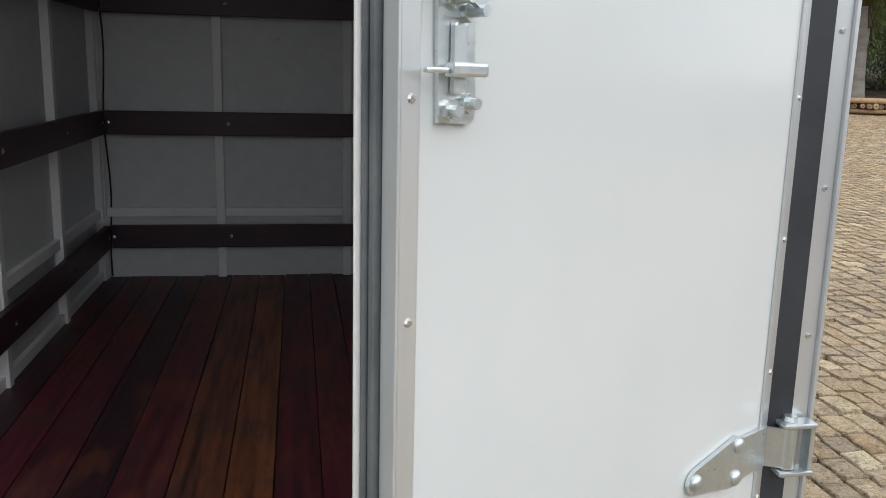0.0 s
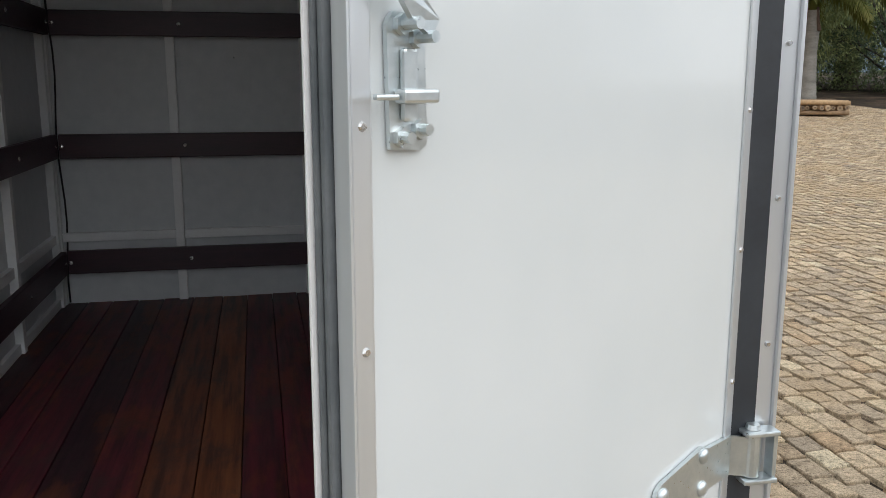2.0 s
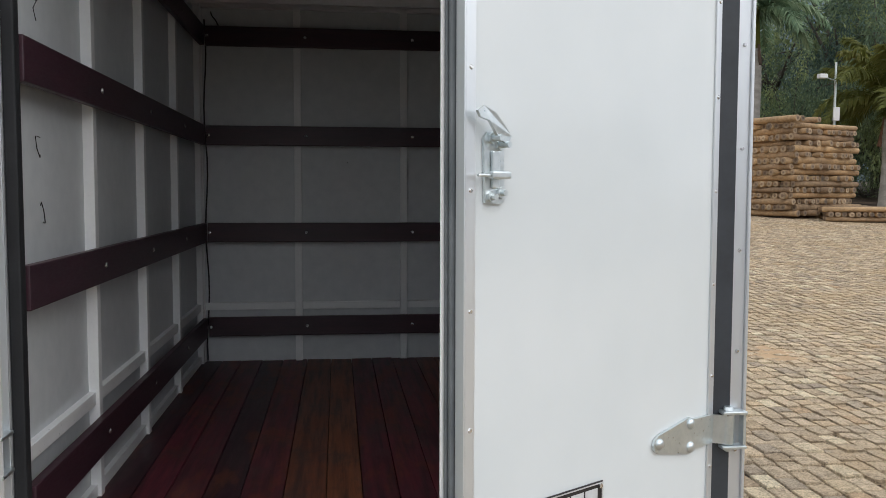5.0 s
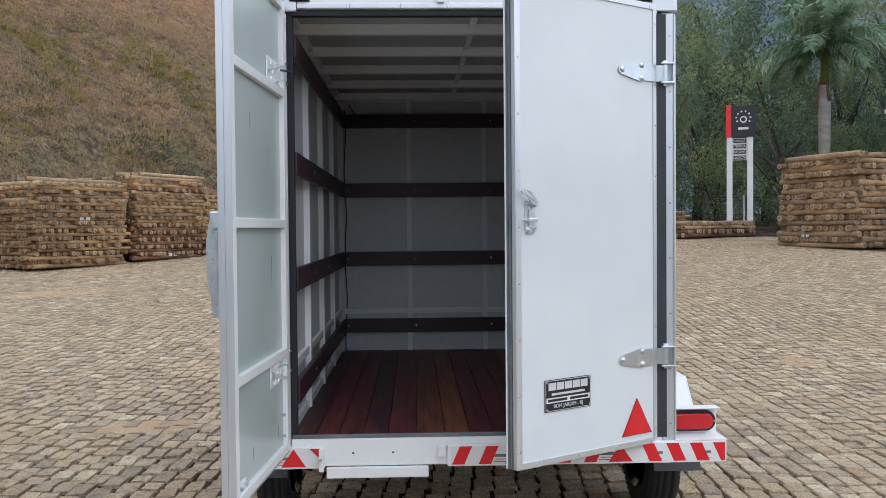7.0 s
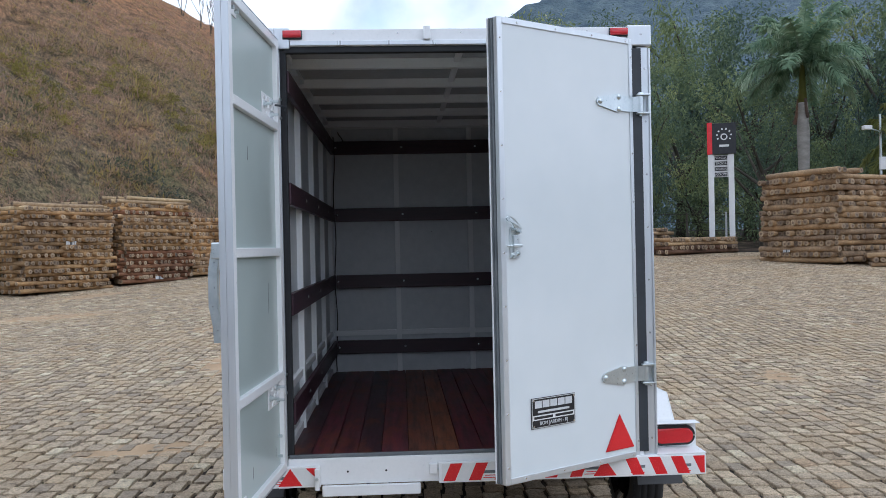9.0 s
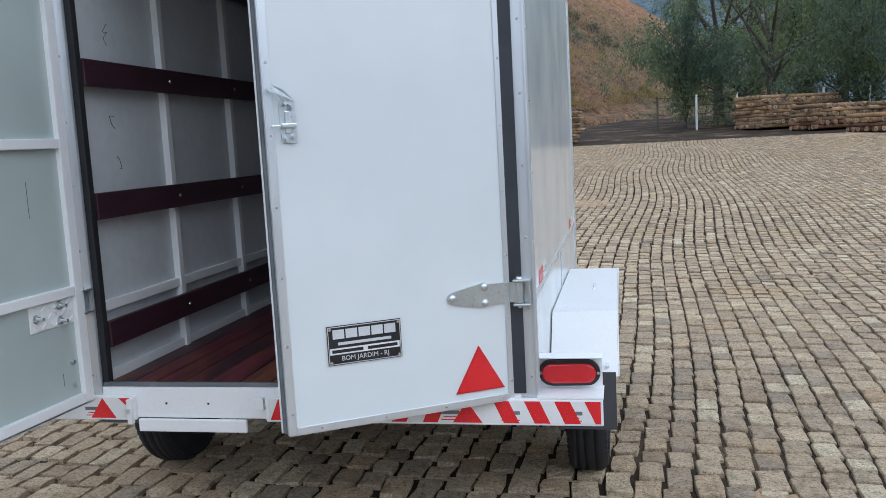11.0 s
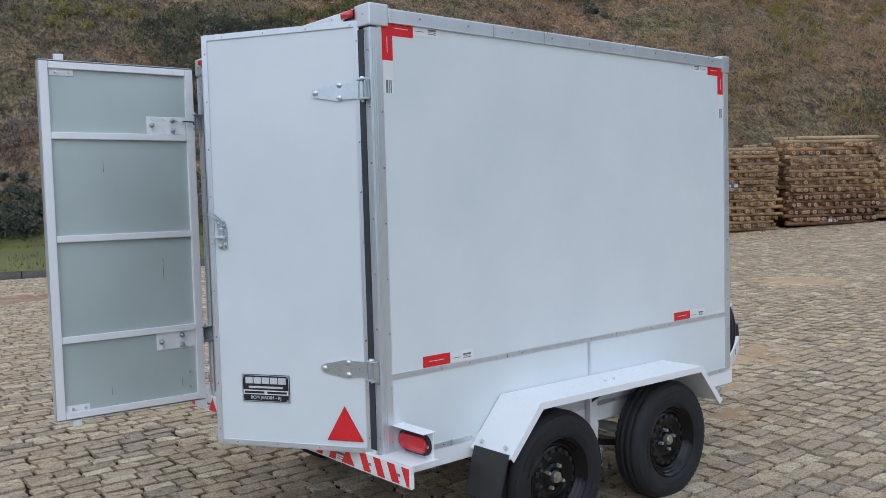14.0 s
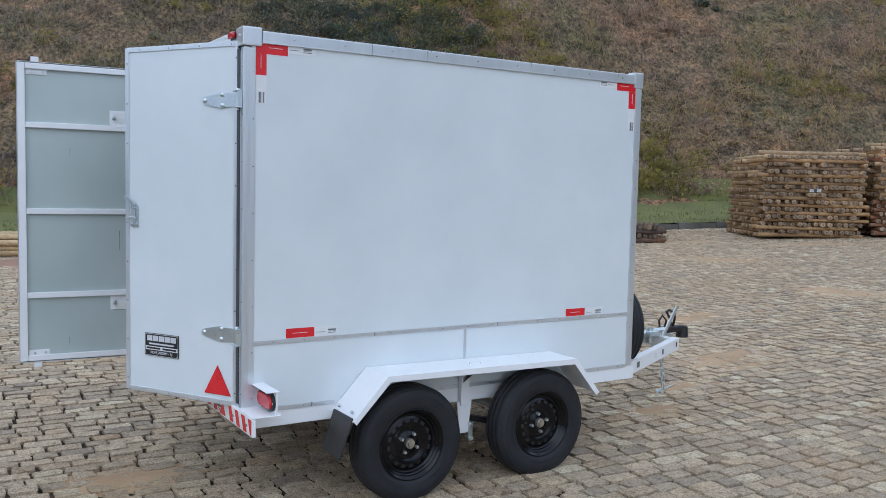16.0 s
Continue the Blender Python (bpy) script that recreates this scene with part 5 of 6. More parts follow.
sticker(0.193, 0.334, 0.8225, 0.867, RED, "red reflective sticker")
sticker(0.3345, 0.460, 0.8225, 0.867, FILM, "white reflective sticker")
sticker(1.864, 2.004, 0.8225, 0.864, RED, "red reflective sticker")
sticker(2.0045, 2.140, 0.8225, 0.864, FILM, "white reflective sticker")
sticker(0.040, 0.190, 2.110, 2.1545, RED, "red reflective corner sticker")
sticker(0.040, 0.090, 2.016, 2.1095, RED, "red reflective corner sticker")
sticker(0.1905, 0.325, 2.122, 2.1545, FILM, "white reflective sticker")
sticker(0.040, 0.090, 1.892, 2.0155, FILM, "white reflective sticker")
sticker(2.190, 2.334, 2.112, 2.1545, RED, "red reflective corner sticker")
sticker(2.284, 2.334, 2.014, 2.1115, RED, "red reflective corner sticker")
sticker(2.056, 2.1895, 2.122, 2.1545, FILM, "white reflective sticker")
sticker(2.284, 2.334, 1.890, 2.0135, FILM, "white reflective sticker")


def bars_h(y, z, s=1.0):
    """A small printed mark: one thick and two thin dark bars."""
    for k, (w, dz, h) in enumerate(((0.042, 0.008, 0.007), (0.038, 0.003, 0.002), (0.042, -0.004, 0.003))):
        sticker(y - w / 2 * s, y + w / 2 * s, z + dz, z + dz + h, SEAL, "", lay=1)


def bars_v(y, z):
    for dy, w in ((-0.012, 0.010), (0.002, 0.003), (0.009, 0.005)):
        sticker(y + dy, y + dy + w, z - 0.024, z + 0.024, SEAL, "", lay=1)


bars_h(0.425, 0.838)
bars_h(2.105, 0.834)
bars_h(0.285, 2.136)
bars_h(2.090, 2.136)
bars_v(0.066, 1.918)
bars_v(2.311, 1.912)
for y0, y1, z0, z1 in ((0.225, 0.300, 0.8435, 0.8455), (1.90, 1.97, 0.842, 0.844), (0.10, 0.165, 2.138, 2.140), (2.215, 2.28, 2.138, 2.140)):
    sticker(y0, y1, z0, z1, FILM, "", lay=1)
for z0, z1, y in ((2.045, 2.105, 0.063), (2.04, 2.10, 2.31)):
    sticker(y, y + 0.002, z0, z1, FILM, "", lay=1)
for y0, z in ((0.345, 0.840), (2.015, 0.836), (0.20, 2.138), (2.12, 2.138)):
    sticker(y0, y0 + 0.045, z, z + 0.0018, INK, "", lay=1)

# ---- pen strokes on the liner ----
prn = random.Random(4)
for k in range(5):
    y0, z0 = 0.27 + prn.uniform(-0.06, 0.08), 1.25 + k * 0.15
    part("pen_mark", hose(bmesh.new(), [(IL + 0.0052, y0 + 0.015 * math.sin(j * (0.9 + 0.4 * k) + k), z0 + 0.011 * j + 0.012 * math.cos(j * 1.7 + k)) for j in range(6)], 0.0010, 5), INK, left_wall)
for x, z, w in ((0.50, 0.632, 0.05), (0.50, 0.612, 0.06), (0.49, 0.592, 0.045), (-0.05, 1.46, 0.004), (0.43, 1.33, 0.03)):
    part("pen_mark", box(x, x + w, IF - 0.0006, IF - 0.0002, z, z + 0.006), SEAL, front_wall)

# ---- cables and lamp inside ----
part("cable", hose(bmesh.new(), [(IL + 0.044 + 0.006 * math.sin(k * 0.9), IF - 0.006, 2.10 - k * 0.0775) for k in range(21)], 0.0035), BLACK, trailer, "thin black cable down the corner", True)
rc = [(IR - 0.044, IF - 0.006, 2.10 - k * 0.08) for k in range(14)] + [(IR - 0.066, IF - 0.012, 1.02), (IR - 0.085, IF - 0.02, 0.95), (IR - 0.078, IF - 0.02, 0.88), (IR - 0.056, IF - 0.015, 0.81), (IR - 0.044, IF - 0.008, 0.74), (IR - 0.044, IF - 0.008, 0.60), (IR - 0.044, IF - 0.008, 0.55)]
part("cable", hose(bmesh.new(), rc, 0.0035), BLACK, trailer, "thin black cable hanging loose by the corner", True)
for x, s in ((-0.62, 1), (0.57, -1)):
    part("cable_end", hose(bmesh.new(), [(x, IF - 0.03, 2.064), (x + s * -0.012, IF - 0.035, 2.09), (x + s * -0.03, IF - 0.03, 2.112), (x + s * -0.035, IF - 0.03, 2.13)], 0.003), BLACK, trailer, "", True)
wl_ = part("work_lamp", box(0.625, 0.672, 1.12, 1.20, 2.085, 2.135, bev=0.006), BLACK, trailer, "small black flat work lamp under the roof")
part("work_lamp_arm", box(0.6725, IR, 1.145, 1.175, 2.10, 2.135, bev=0.003), BLACK, wl_)
part("work_lamp_glass", box(0.632, 0.665, 1.114, 1.1195, 2.092, 2.128, bev=0.002), FILM, wl_)


# ---- stacks of poles ----
def pole_mesh(name, length, r, seed, materials):
    """A slightly bent, tapered pole along x, from 0 to its length, with sawn ends."""
    rnd = random.Random(seed)
    seg, rings = 10, 4
    bend, up = rnd.uniform(-0.012, 0.012), rnd.uniform(-0.008, 0.008)
    V, F, I = [], [], []
    for k in range(rings):
        f = k / (rings - 1)
        rr = r * (1.06 - 0.12 * f) * rnd.uniform(0.97, 1.03)
        oy, oz = bend * math.sin(math.pi * f), up * math.sin(math.pi * f)
        for j in range(seg):
            a = 2 * math.pi * j / seg
            q = rr * (1 + 0.05 * math.sin(2 * a + seed))
            V.append((f * length, oy + q * math.cos(a), oz + q * math.sin(a)))
    for k in range(rings - 1):
        for j in range(seg):
            F.append((k * seg + j, (k + 1) * seg + j, (k + 1) * seg + (j + 1) % seg, k * seg + (j + 1) % seg))
            I.append(0)
    for end, ring0, x in ((0, 0, -0.004), (1, (rings - 1) * seg, length + 0.004)):
        o = len(V)
        cy, cz = (sum(V[ring0 + j][q] for j in range(seg)) / seg for q in (1, 2))
        V += [(x, cy + (V[ring0 + j][1] - cy) * 0.42, cz + (V[ring0 + j][2] - cz) * 0.42) for j in range(seg)]
        for j in range(seg):
            q = (ring0 + j, ring0 + (j + 1) % seg, o + (j + 1) % seg, o + j)
            F.append(q if end == 0 else q[::-1])
            I.append(1)
        F.append(tuple(range(o, o + seg)) if end == 0 else tuple(reversed(range(o, o + seg))))
        I.append(2)
    me = bpy.data.meshes.new(name)
    me.from_pydata(V, [], F)
    for mt in materials:
        me.materials.append(mt)
    me.polygons.foreach_set("material_index", I)
    for p, i in zip(me.polygons, I):
        p.use_smooth = i == 0
    me.update()
    return me


def log_stack(corner, e1, length, depth, courses, r, step, pitch, seed, label, materials=(LOG, LOG_END, LOG_HEART), along_only=False, bands=(), loose=0):
    """Poles laid crosswise, course on course; corner: the front left foot, e1: the way along the front; bands: (first course, pole material) up the stack."""
    rnd = random.Random(seed)
    e1 = Vector((e1[0], e1[1], 0)).normalized()
    e2 = Vector((-e1.y, e1.x, 0))
    mid = Vector((corner[0], corner[1], 0)) + e1 * length / 2 + e2 * depth / 2
    base = lift(mid.y)
    st = thing("pole_stack", label, "log stack", "pole stacks in the yard", (mid.x, mid.y, base))
    bands = bands or ((0, materials[0]),)
    sets = {}
    for b, (_, wood) in enumerate(bands):
        for key, ln in (("f", length), ("d", depth)):
            sets[key, b] = [pole_mesh("pole", ln * q, r * t, seed * 10 + i + 3 * b, (wood, *materials[1:])) for i, (q, t) in enumerate(((1.0, 1.0), (1.04, 0.86), (0.97, 1.10), (1.01, 0.93), (1.05, 1.05)))]
    jobs = []
    for c in range(courses):
        front = along_only or c % 2 == 0
        run, across = (e1, e2) if front else (e2, e1)
        span = depth if front else length
        n = max(2, int(span / pitch))
        z = r + c * step
        for k in range(n):
            start = -e1 * length / 2 - e2 * depth / 2 + across * (r + (span - 2 * r) * k / (n - 1) + rnd.uniform(-0.024, 0.024)) - run * rnd.uniform(-0.11, 0.15)
            key = "f" if front else "d", max(b for b, (c0, _) in enumerate(bands) if c >= c0)
            yaw = math.atan2(run.y, run.x) + rnd.uniform(-0.028, 0.028)
            m = Matrix.Translation(start + Vector((0, 0, z + rnd.uniform(-0.006, 0.006)))) @ Matrix.Rotation(yaw, 4, "Z") @ Matrix.Rotation(rnd.uniform(0, 6.28), 4, "X")
            jobs.append((rnd.choice(sets[key]), m))
    for k in range(loose):
        yaw = math.atan2(e1.y, e1.x) + rnd.uniform(-0.12, 0.12)
        start = -e1 * (length / 2 + rnd.uniform(-0.3, 0.12)) - e2 * (depth / 2 - 0.12 - 0.25 * k)
        m = Matrix.Translation(start + Vector((0, 0, 2 * r + (courses - 1) * step + r))) @ Matrix.Rotation(yaw, 4, "Z") @ Matrix.Rotation(rnd.uniform(0, 6.28), 4, "X") @ Matrix.Diagonal((1.0, 1.1, 1.1, 1))
        jobs.append((sets["f", len(bands) - 1][k % 5], m))
    for me, m in jobs[-300:]:
        ob = new("pole", me)
        ob.parent, ob.matrix_basis = st, m
    rest = jobs[:-300]
    if rest:
        V, F, I = [], [], []
        for me, m in rest:
            o = len(V)
            V += [tuple(m @ v.co) for v in me.vertices]
            F += [tuple(o + i for i in p.vertices) for p in me.polygons]
            shift = 3 * [wood for _, wood in bands].index(me.materials[0])
            I += [p.material_index + shift for p in me.polygons]
        ob = joined("pole_core", V, F, [mt for _, wood in bands for mt in (wood, *materials[1:])], st, I)
        tagged(ob, kind="stuff")
    return st, e1, e2, length, depth


def tag_bars(stack, f, z):
    """A small white tag with unreadable dark bars on the front of a stack."""
    st, e1, e2, length, depth = stack
    c = -e1 * (length / 2 - f * length) - e2 * (depth / 2 + 0.045) + Vector((0, 0, z))
    up = Vector((0, 0, 1))
    for k in range(5):
        a = c + e1 * (0.052 * k)
        part("number_tag", slab(bmesh.new(), [a, a + e1 * 0.042, a + e1 * 0.048 + up * 0.075, a + e1 * 0.006 + up * 0.075], -e2 * 0.004), SILVER if k != 2 else SEAL, st, "pale painted tag of plain bars")


sa = log_stack((-8.17, 14.97), (0.559, 0.829), 2.22, 2.35, 22, 0.0448, 0.0834, 0.093, 11, "tall crosswise stack of pale brown eucalyptus poles with a tag", bands=((0, LOG_OLIVE), (17, LOG), (19, LOG_GOLD), (21, LOG_PALE)), loose=4)
tag_bars(sa, 0.46, 1.02)
sb = log_stack((-6.75, 17.15), (0.50, 0.866), 2.2, 2.2, 23, 0.0462, 0.0860, 0.096, 12, "tall crosswise stack of poles, reddish and weathered at its foot", bands=((0, LOG_RED), (9, LOG_OLIVE), (16, LOG), (19, LOG_RED), (20, LOG_GOLD), (22, LOG_PALE)), loose=4)
tag_bars(sb, 0.42, 0.06)
log_stack((-5.68, 19.27), (0.50, 0.866), 2.10, 2.0, 16, 0.0500, 0.0945, 0.108, 13, "crosswise stack of yellowish eucalyptus poles", bands=((0, LOG_GOLD), (2, LOG), (5, LOG_GOLD)))
log_stack((-4.55, 21.5), (0.63, 0.77), 1.95, 1.8, 9, 0.0495, 0.0935, 0.103, 14, "low crosswise stack of dark weathered poles", (LOG_OLD, END_DARK, LOG_HEART), bands=((0, LOG_OLD), (6, LOG_RED), (8, LOG_GOLD)))
log_stack((-3.9, 27.6), (0.87, -0.49), 3.0, 2.0, 11, 0.0515, 0.0974, 0.108, 15, "low crosswise stack of pale poles by the hillside")
log_stack((-10.6, 11.25), (0.72, 0.69), 2.1, 1.9, 4, 0.051, 0.0956, 0.107, 16, "very low stack of weathered poles", (LOG_OLD, END_DARK, LOG_HEART))
sr = log_stack((10.22, 21.05), (0.372, -0.928), 2.66, 2.4, 16, 0.078, 0.147, 0.160, 17, "tall crosswise stack of thick brown eucalyptus poles with a tag", loose=4)
tag_bars(sr, 0.30, 0.28)
log_stack((11.75, 17.9), (0.92, -0.38), 2.2, 1.2, 3, 0.06, 0.113, 0.145, 18, "very low stack of brown poles beside a taller stack")
log_stack((8.5, 24.2), (0.87, 0.49), 3.3, 1.6, 4, 0.069, 0.132, 0.145, 19, "low pile of long brown poles in front of the sign", bands=((0, LOG_OLD), (2, LOG)))
log_stack((7.3, 27.2), (0.90, 0.44), 2.8, 1.6, 6, 0.069, 0.132, 0.145, 20, "low stack of orange-brown poles", bands=((0, LOG_RED), (2, LOG)))
log_stack((5.9, 29.6), (0.90, 0.44), 3.2, 1.8, 9, 0.068, 0.127, 0.142, 21, "waist-high stack of orange-brown poles")
log_stack((-14.5, -2.6), (0.26, 0.966), 4.0, 0.9, 4, 0.055, 0.105, 0.125, 22, "low pile of long pale poles near the kerb", (LOG_PALE, LOG_PALE, LOG_END), along_only=True)


# ---- sign, lamp post, fence ----
def sign_totem():
    d = Vector((0.352, 0.936, 0))                     # away from the yard
    r = Vector((d.y, -d.x, 0))
    c = Vector((11.45, 27.36, lift(27.4) - 0.13))
    s = thing("sign_totem", "white two-post sign totem with black and red panel", "sign", at=c)
    rot = Matrix.Rotation(math.atan2(r.y, r.x), 4, "Z")

    def add(nm, bm, mt, lab=""):
        ob = part(nm, bm, mt, s, lab)
        ob.matrix_basis = rot
        return ob

    for x in (-0.36, 0.34):
        add("post", box(x - 0.10, x + 0.10, -0.08, 0.08, 0, 3.62, bev=0.01), SIGN_WHITE, "white steel post")
    add("panel", box(-0.30, 0.52, -0.12, 0.12, 3.60, 4.72, bev=0.01), INK, "black sign panel")
    add("panel_edge", box(-0.48, -0.301, -0.12, 0.12, 3.60, 4.76, bev=0.01), RED, "red edge panel")
    gear = bmesh.new()
    for k in range(8):
        a = radians(-30 + k * 34)
        bx(gear, -0.03, 0.03, -0.126, -0.121, -0.025, 0.025)
        bmesh.ops.rotate(gear, verts=gear.verts[-8:], cent=(0, 0, 0), matrix=Matrix.Rotation(-a, 3, "Y"))
        bmesh.ops.translate(gear, verts=gear.verts[-8:], vec=(0.11 + 0.24 * math.cos(a), 0, 4.27 + 0.24 * math.sin(a)))
    add("emblem", gear, SIGN_WHITE, "plain pale ring of blocks")
    ring = bmesh.new()
    for k in range(14):
        a = 2 * math.pi * k / 14
        bx(ring, 0.11 + 0.10 * math.cos(a) - 0.022, 0.11 + 0.10 * math.cos(a) + 0.022, -0.126, -0.121, 4.22 + 0.10 * math.sin(a) - 0.022, 4.22 + 0.10 * math.sin(a) + 0.022)
    add("emblem", ring, SIGN_WHITE)
    add("name_bar", box(-0.06, 0.28, -0.126, -0.121, 3.86, 3.94), SIGN_WHITE, "plain pale bar")
    add("board_backing", box(-0.259, 0.239, -0.012, 0.020, 2.775, 3.575, bev=0.004), SIGN_WHITE, "white backing between the posts")
    for k, word in enumerate(("VENDA", "TROCA", "FINANCIAMENTO", "LOCAÇÕES")):
        z = 3.47 - k * 0.20
        add("word_board", box(-0.225, 0.205, -0.03, -0.0125, z - 0.070, z + 0.070, bev=0.004), INK, "small black word board")
        letters("lettering", word, 0.115, SIGN_WHITE, s, rot @ Matrix.Translation((-0.01, -0.033, z - 0.005)) @ Matrix.Rotation(radians(90), 4, "X"), 1.0 if len(word) < 6 else (0.46 if len(word) > 9 else 0.72))


sign_totem()

lp = thing("lamp_post", "thin grey post with flood lamp and small box", "lamp post", at=(14.85, 22.9, lift(22.9) - 0.1))
part("post", rod(bmesh.new(), (0, 0, 0), (0, 0, 4.5), 0.05, 0.035, 12), ZINC, lp)
part("arm", rod(bmesh.new(), (0, 0, 3.95), (-0.42, -0.1, 4.05), 0.018), ZINC, lp)
part("flood_lamp", box(-0.62, -0.36, -0.20, -0.02, 4.00, 4.13, bev=0.02), SIGN_WHITE, lp, "white flood lamp head")
part("junction_box", box(-0.09, 0.09, -0.13, -0.05, 2.75, 3.15, bev=0.01), SIGN_WHITE, lp)

fence = thing("wire_fence", "thin wire fence on pale posts before the trees", "fence")
fa, fb = Vector((2.5, 33.0, 0)), Vector((18.5, 28.6, 0))
for k in range(12):
    p = fa.lerp(fb, k / 11)
    z = lift(p.y)
    part("fence_post", rod(bmesh.new(), (p.x, p.y, z - 0.05), (p.x, p.y, z + 1.35), 0.045, 0.04, 8), SIGN_WHITE if k % 3 else BARK_DARK, fence)
for h in (0.3, 0.62, 0.95, 1.28):
    part("fence_wire", rod(bmesh.new(), (fa.x, fa.y, lift(fa.y) + h), (fb.x, fb.y, lift(fb.y) + h), 0.012, None, 6), BARK_DARK, fence)


# ---- palm ----
def palm(x, y, height, label, leaf):
    t = thing("palm_tree", label, "palm tree", at=(x, y, lift(y)))
    bm = bmesh.new()
    prof = [(0, 0.28), (0.6, 0.23), (height * 0.4, 0.19), (height * 0.62, 0.215), (height * 0.78, 0.17)]
    fine = [(z, r * (1.02 if k % 2 else 0.985)) for k, (z, r) in enumerate((zz, float(np.interp(zz, [p[0] for p in prof], [p[1] for p in prof]))) for zz in np.linspace(0, height * 0.78, 34))]
    spun(bm, fine, 16)
    bmesh.ops.rotate(bm, verts=bm.verts[:], cent=(0, 0, 0), matrix=Matrix.Rotation(radians(-90), 3, "Y"))
    part("trunk", bm, BARK, t, "ringed grey trunk", True)
    bm = bmesh.new()
    rod(bm, (0, 0, height * 0.775), (0, 0, height), 0.165, 0.07, 14)
    part("crownshaft", bm, GRASS, t, "smooth green crownshaft", True)
    for k, (yaw, ln) in enumerate(((2.6, 0.9), (4.9, 0.7), (0.4, 0.6))):
        d = Vector((math.cos(yaw), math.sin(yaw), 0))
        pts = [tuple(d * (0.13 + 0.05 * f + 0.10 * f * f) + Vector((0, 0, height * 0.80 - ln * f))) for f in np.linspace(0, 1, 6)]
        part("dead_sheath", hose(bmesh.new(), pts, 0.075 - 0.018 * k, 6), LOG_OLD, t, "brown dead leaf sheath hanging from the trunk")
    rnd = random.Random(3)
    for k in range(24):
        yaw, rise = k * 2.4 + rnd.uniform(-0.2, 0.2), -0.05 + 1.5 * (k / 23) + rnd.uniform(-0.1, 0.1)
        L = rnd.uniform(2.3, 2.9)
        spine = []
        d = Vector((math.cos(yaw) * math.cos(rise), math.sin(yaw) * math.cos(rise), math.sin(rise)))
        p = Vector((0, 0, height - 0.15))
        for i in range(13):
            spine.append(p.copy())
            p = p + d * L / 12
            d = (d + Vector((0, 0, -0.085 - 0.013 * i))).normalized()
        V, F = [], []
        for i in range(1, 12):
            a, b = spine[i], spine[i + 1]
            run = (b - a).normalized()
            side = run.cross(Vector((0, 0, 1))).normalized()
            for q in range(9):
                c = a.lerp(b, q / 9)
                ln = (0.62 if i < 9 else 0.62 - (i - 8) * 0.11) * rnd.uniform(0.8, 1.1)
                for sg in (-1, 1):
                    out = (side * sg * 0.66 + run * 0.5 + Vector((0, 0, rnd.uniform(-0.75, 0.35)))).normalized()
                    m1, tip = c + out * ln * 0.5, c + out * ln * 0.93 + Vector((0, 0, -0.30 * ln * rnd.uniform(0.3, 1.2)))
                    w = run * 0.027
                    o = len(V)
                    V += [tuple(c - w), tuple(c + w), tuple(m1 + w), tuple(m1 - w), tuple(tip)]
                    F += [(o, o + 1, o + 2, o + 3), (o + 3, o + 2, o + 4)]
        bm = bmesh.new()
        hose(bm, [tuple(s) for s in spine], 0.022, 5)
        vs = [bm.verts.new(v) for v in V]
        for f in F:
            bm.faces.new([vs[i] for i in f])
        part("frond", bm, leaf, t)


palm(14.35, 27.0, 6.75, "tall royal palm with smooth grey trunk and full crown", PALM_LEAF)
palm(17.0, 23.4, 3.5, "short young palm with yellowish green fronds", GRASS)


# ---- trees ----
def leaf_cloud(rnd, centres, per, size, droop, spread):
    """Many small leaves round a set of clump centres, as vertices and faces."""
    C = np.repeat(np.array([c[:3] for c in centres]), per, 0)
    R = np.repeat(np.array([c[3] for c in centres]), per)[:, None]
    n = len(C)
    u = rnd.normal(size=(n, 3))
    u /= np.linalg.norm(u, axis=1, keepdims=True)
    P = C + u * R * rnd.uniform(0.45, 1.05, (n, 1)) * np.array([1, 1, spread])
    d = u * 0.7 + rnd.normal(size=(n, 3)) * 0.5 + np.array([0, 0, -droop])
    d /= np.linalg.norm(d, axis=1, keepdims=True)
    s = np.cross(d, rnd.normal(size=(n, 3)))
    s /= np.linalg.norm(s, axis=1, keepdims=True)
    L = size * rnd.uniform(0.6, 1.4, (n, 1))
    w = L * 0.19
    quad = np.stack([P, P + d * L * 0.45 + s * w, P + d * L, P + d * L * 0.45 - s * w], 1).reshape(-1, 3)
    F = np.arange(4 * n).reshape(-1, 4)
    return quad, F


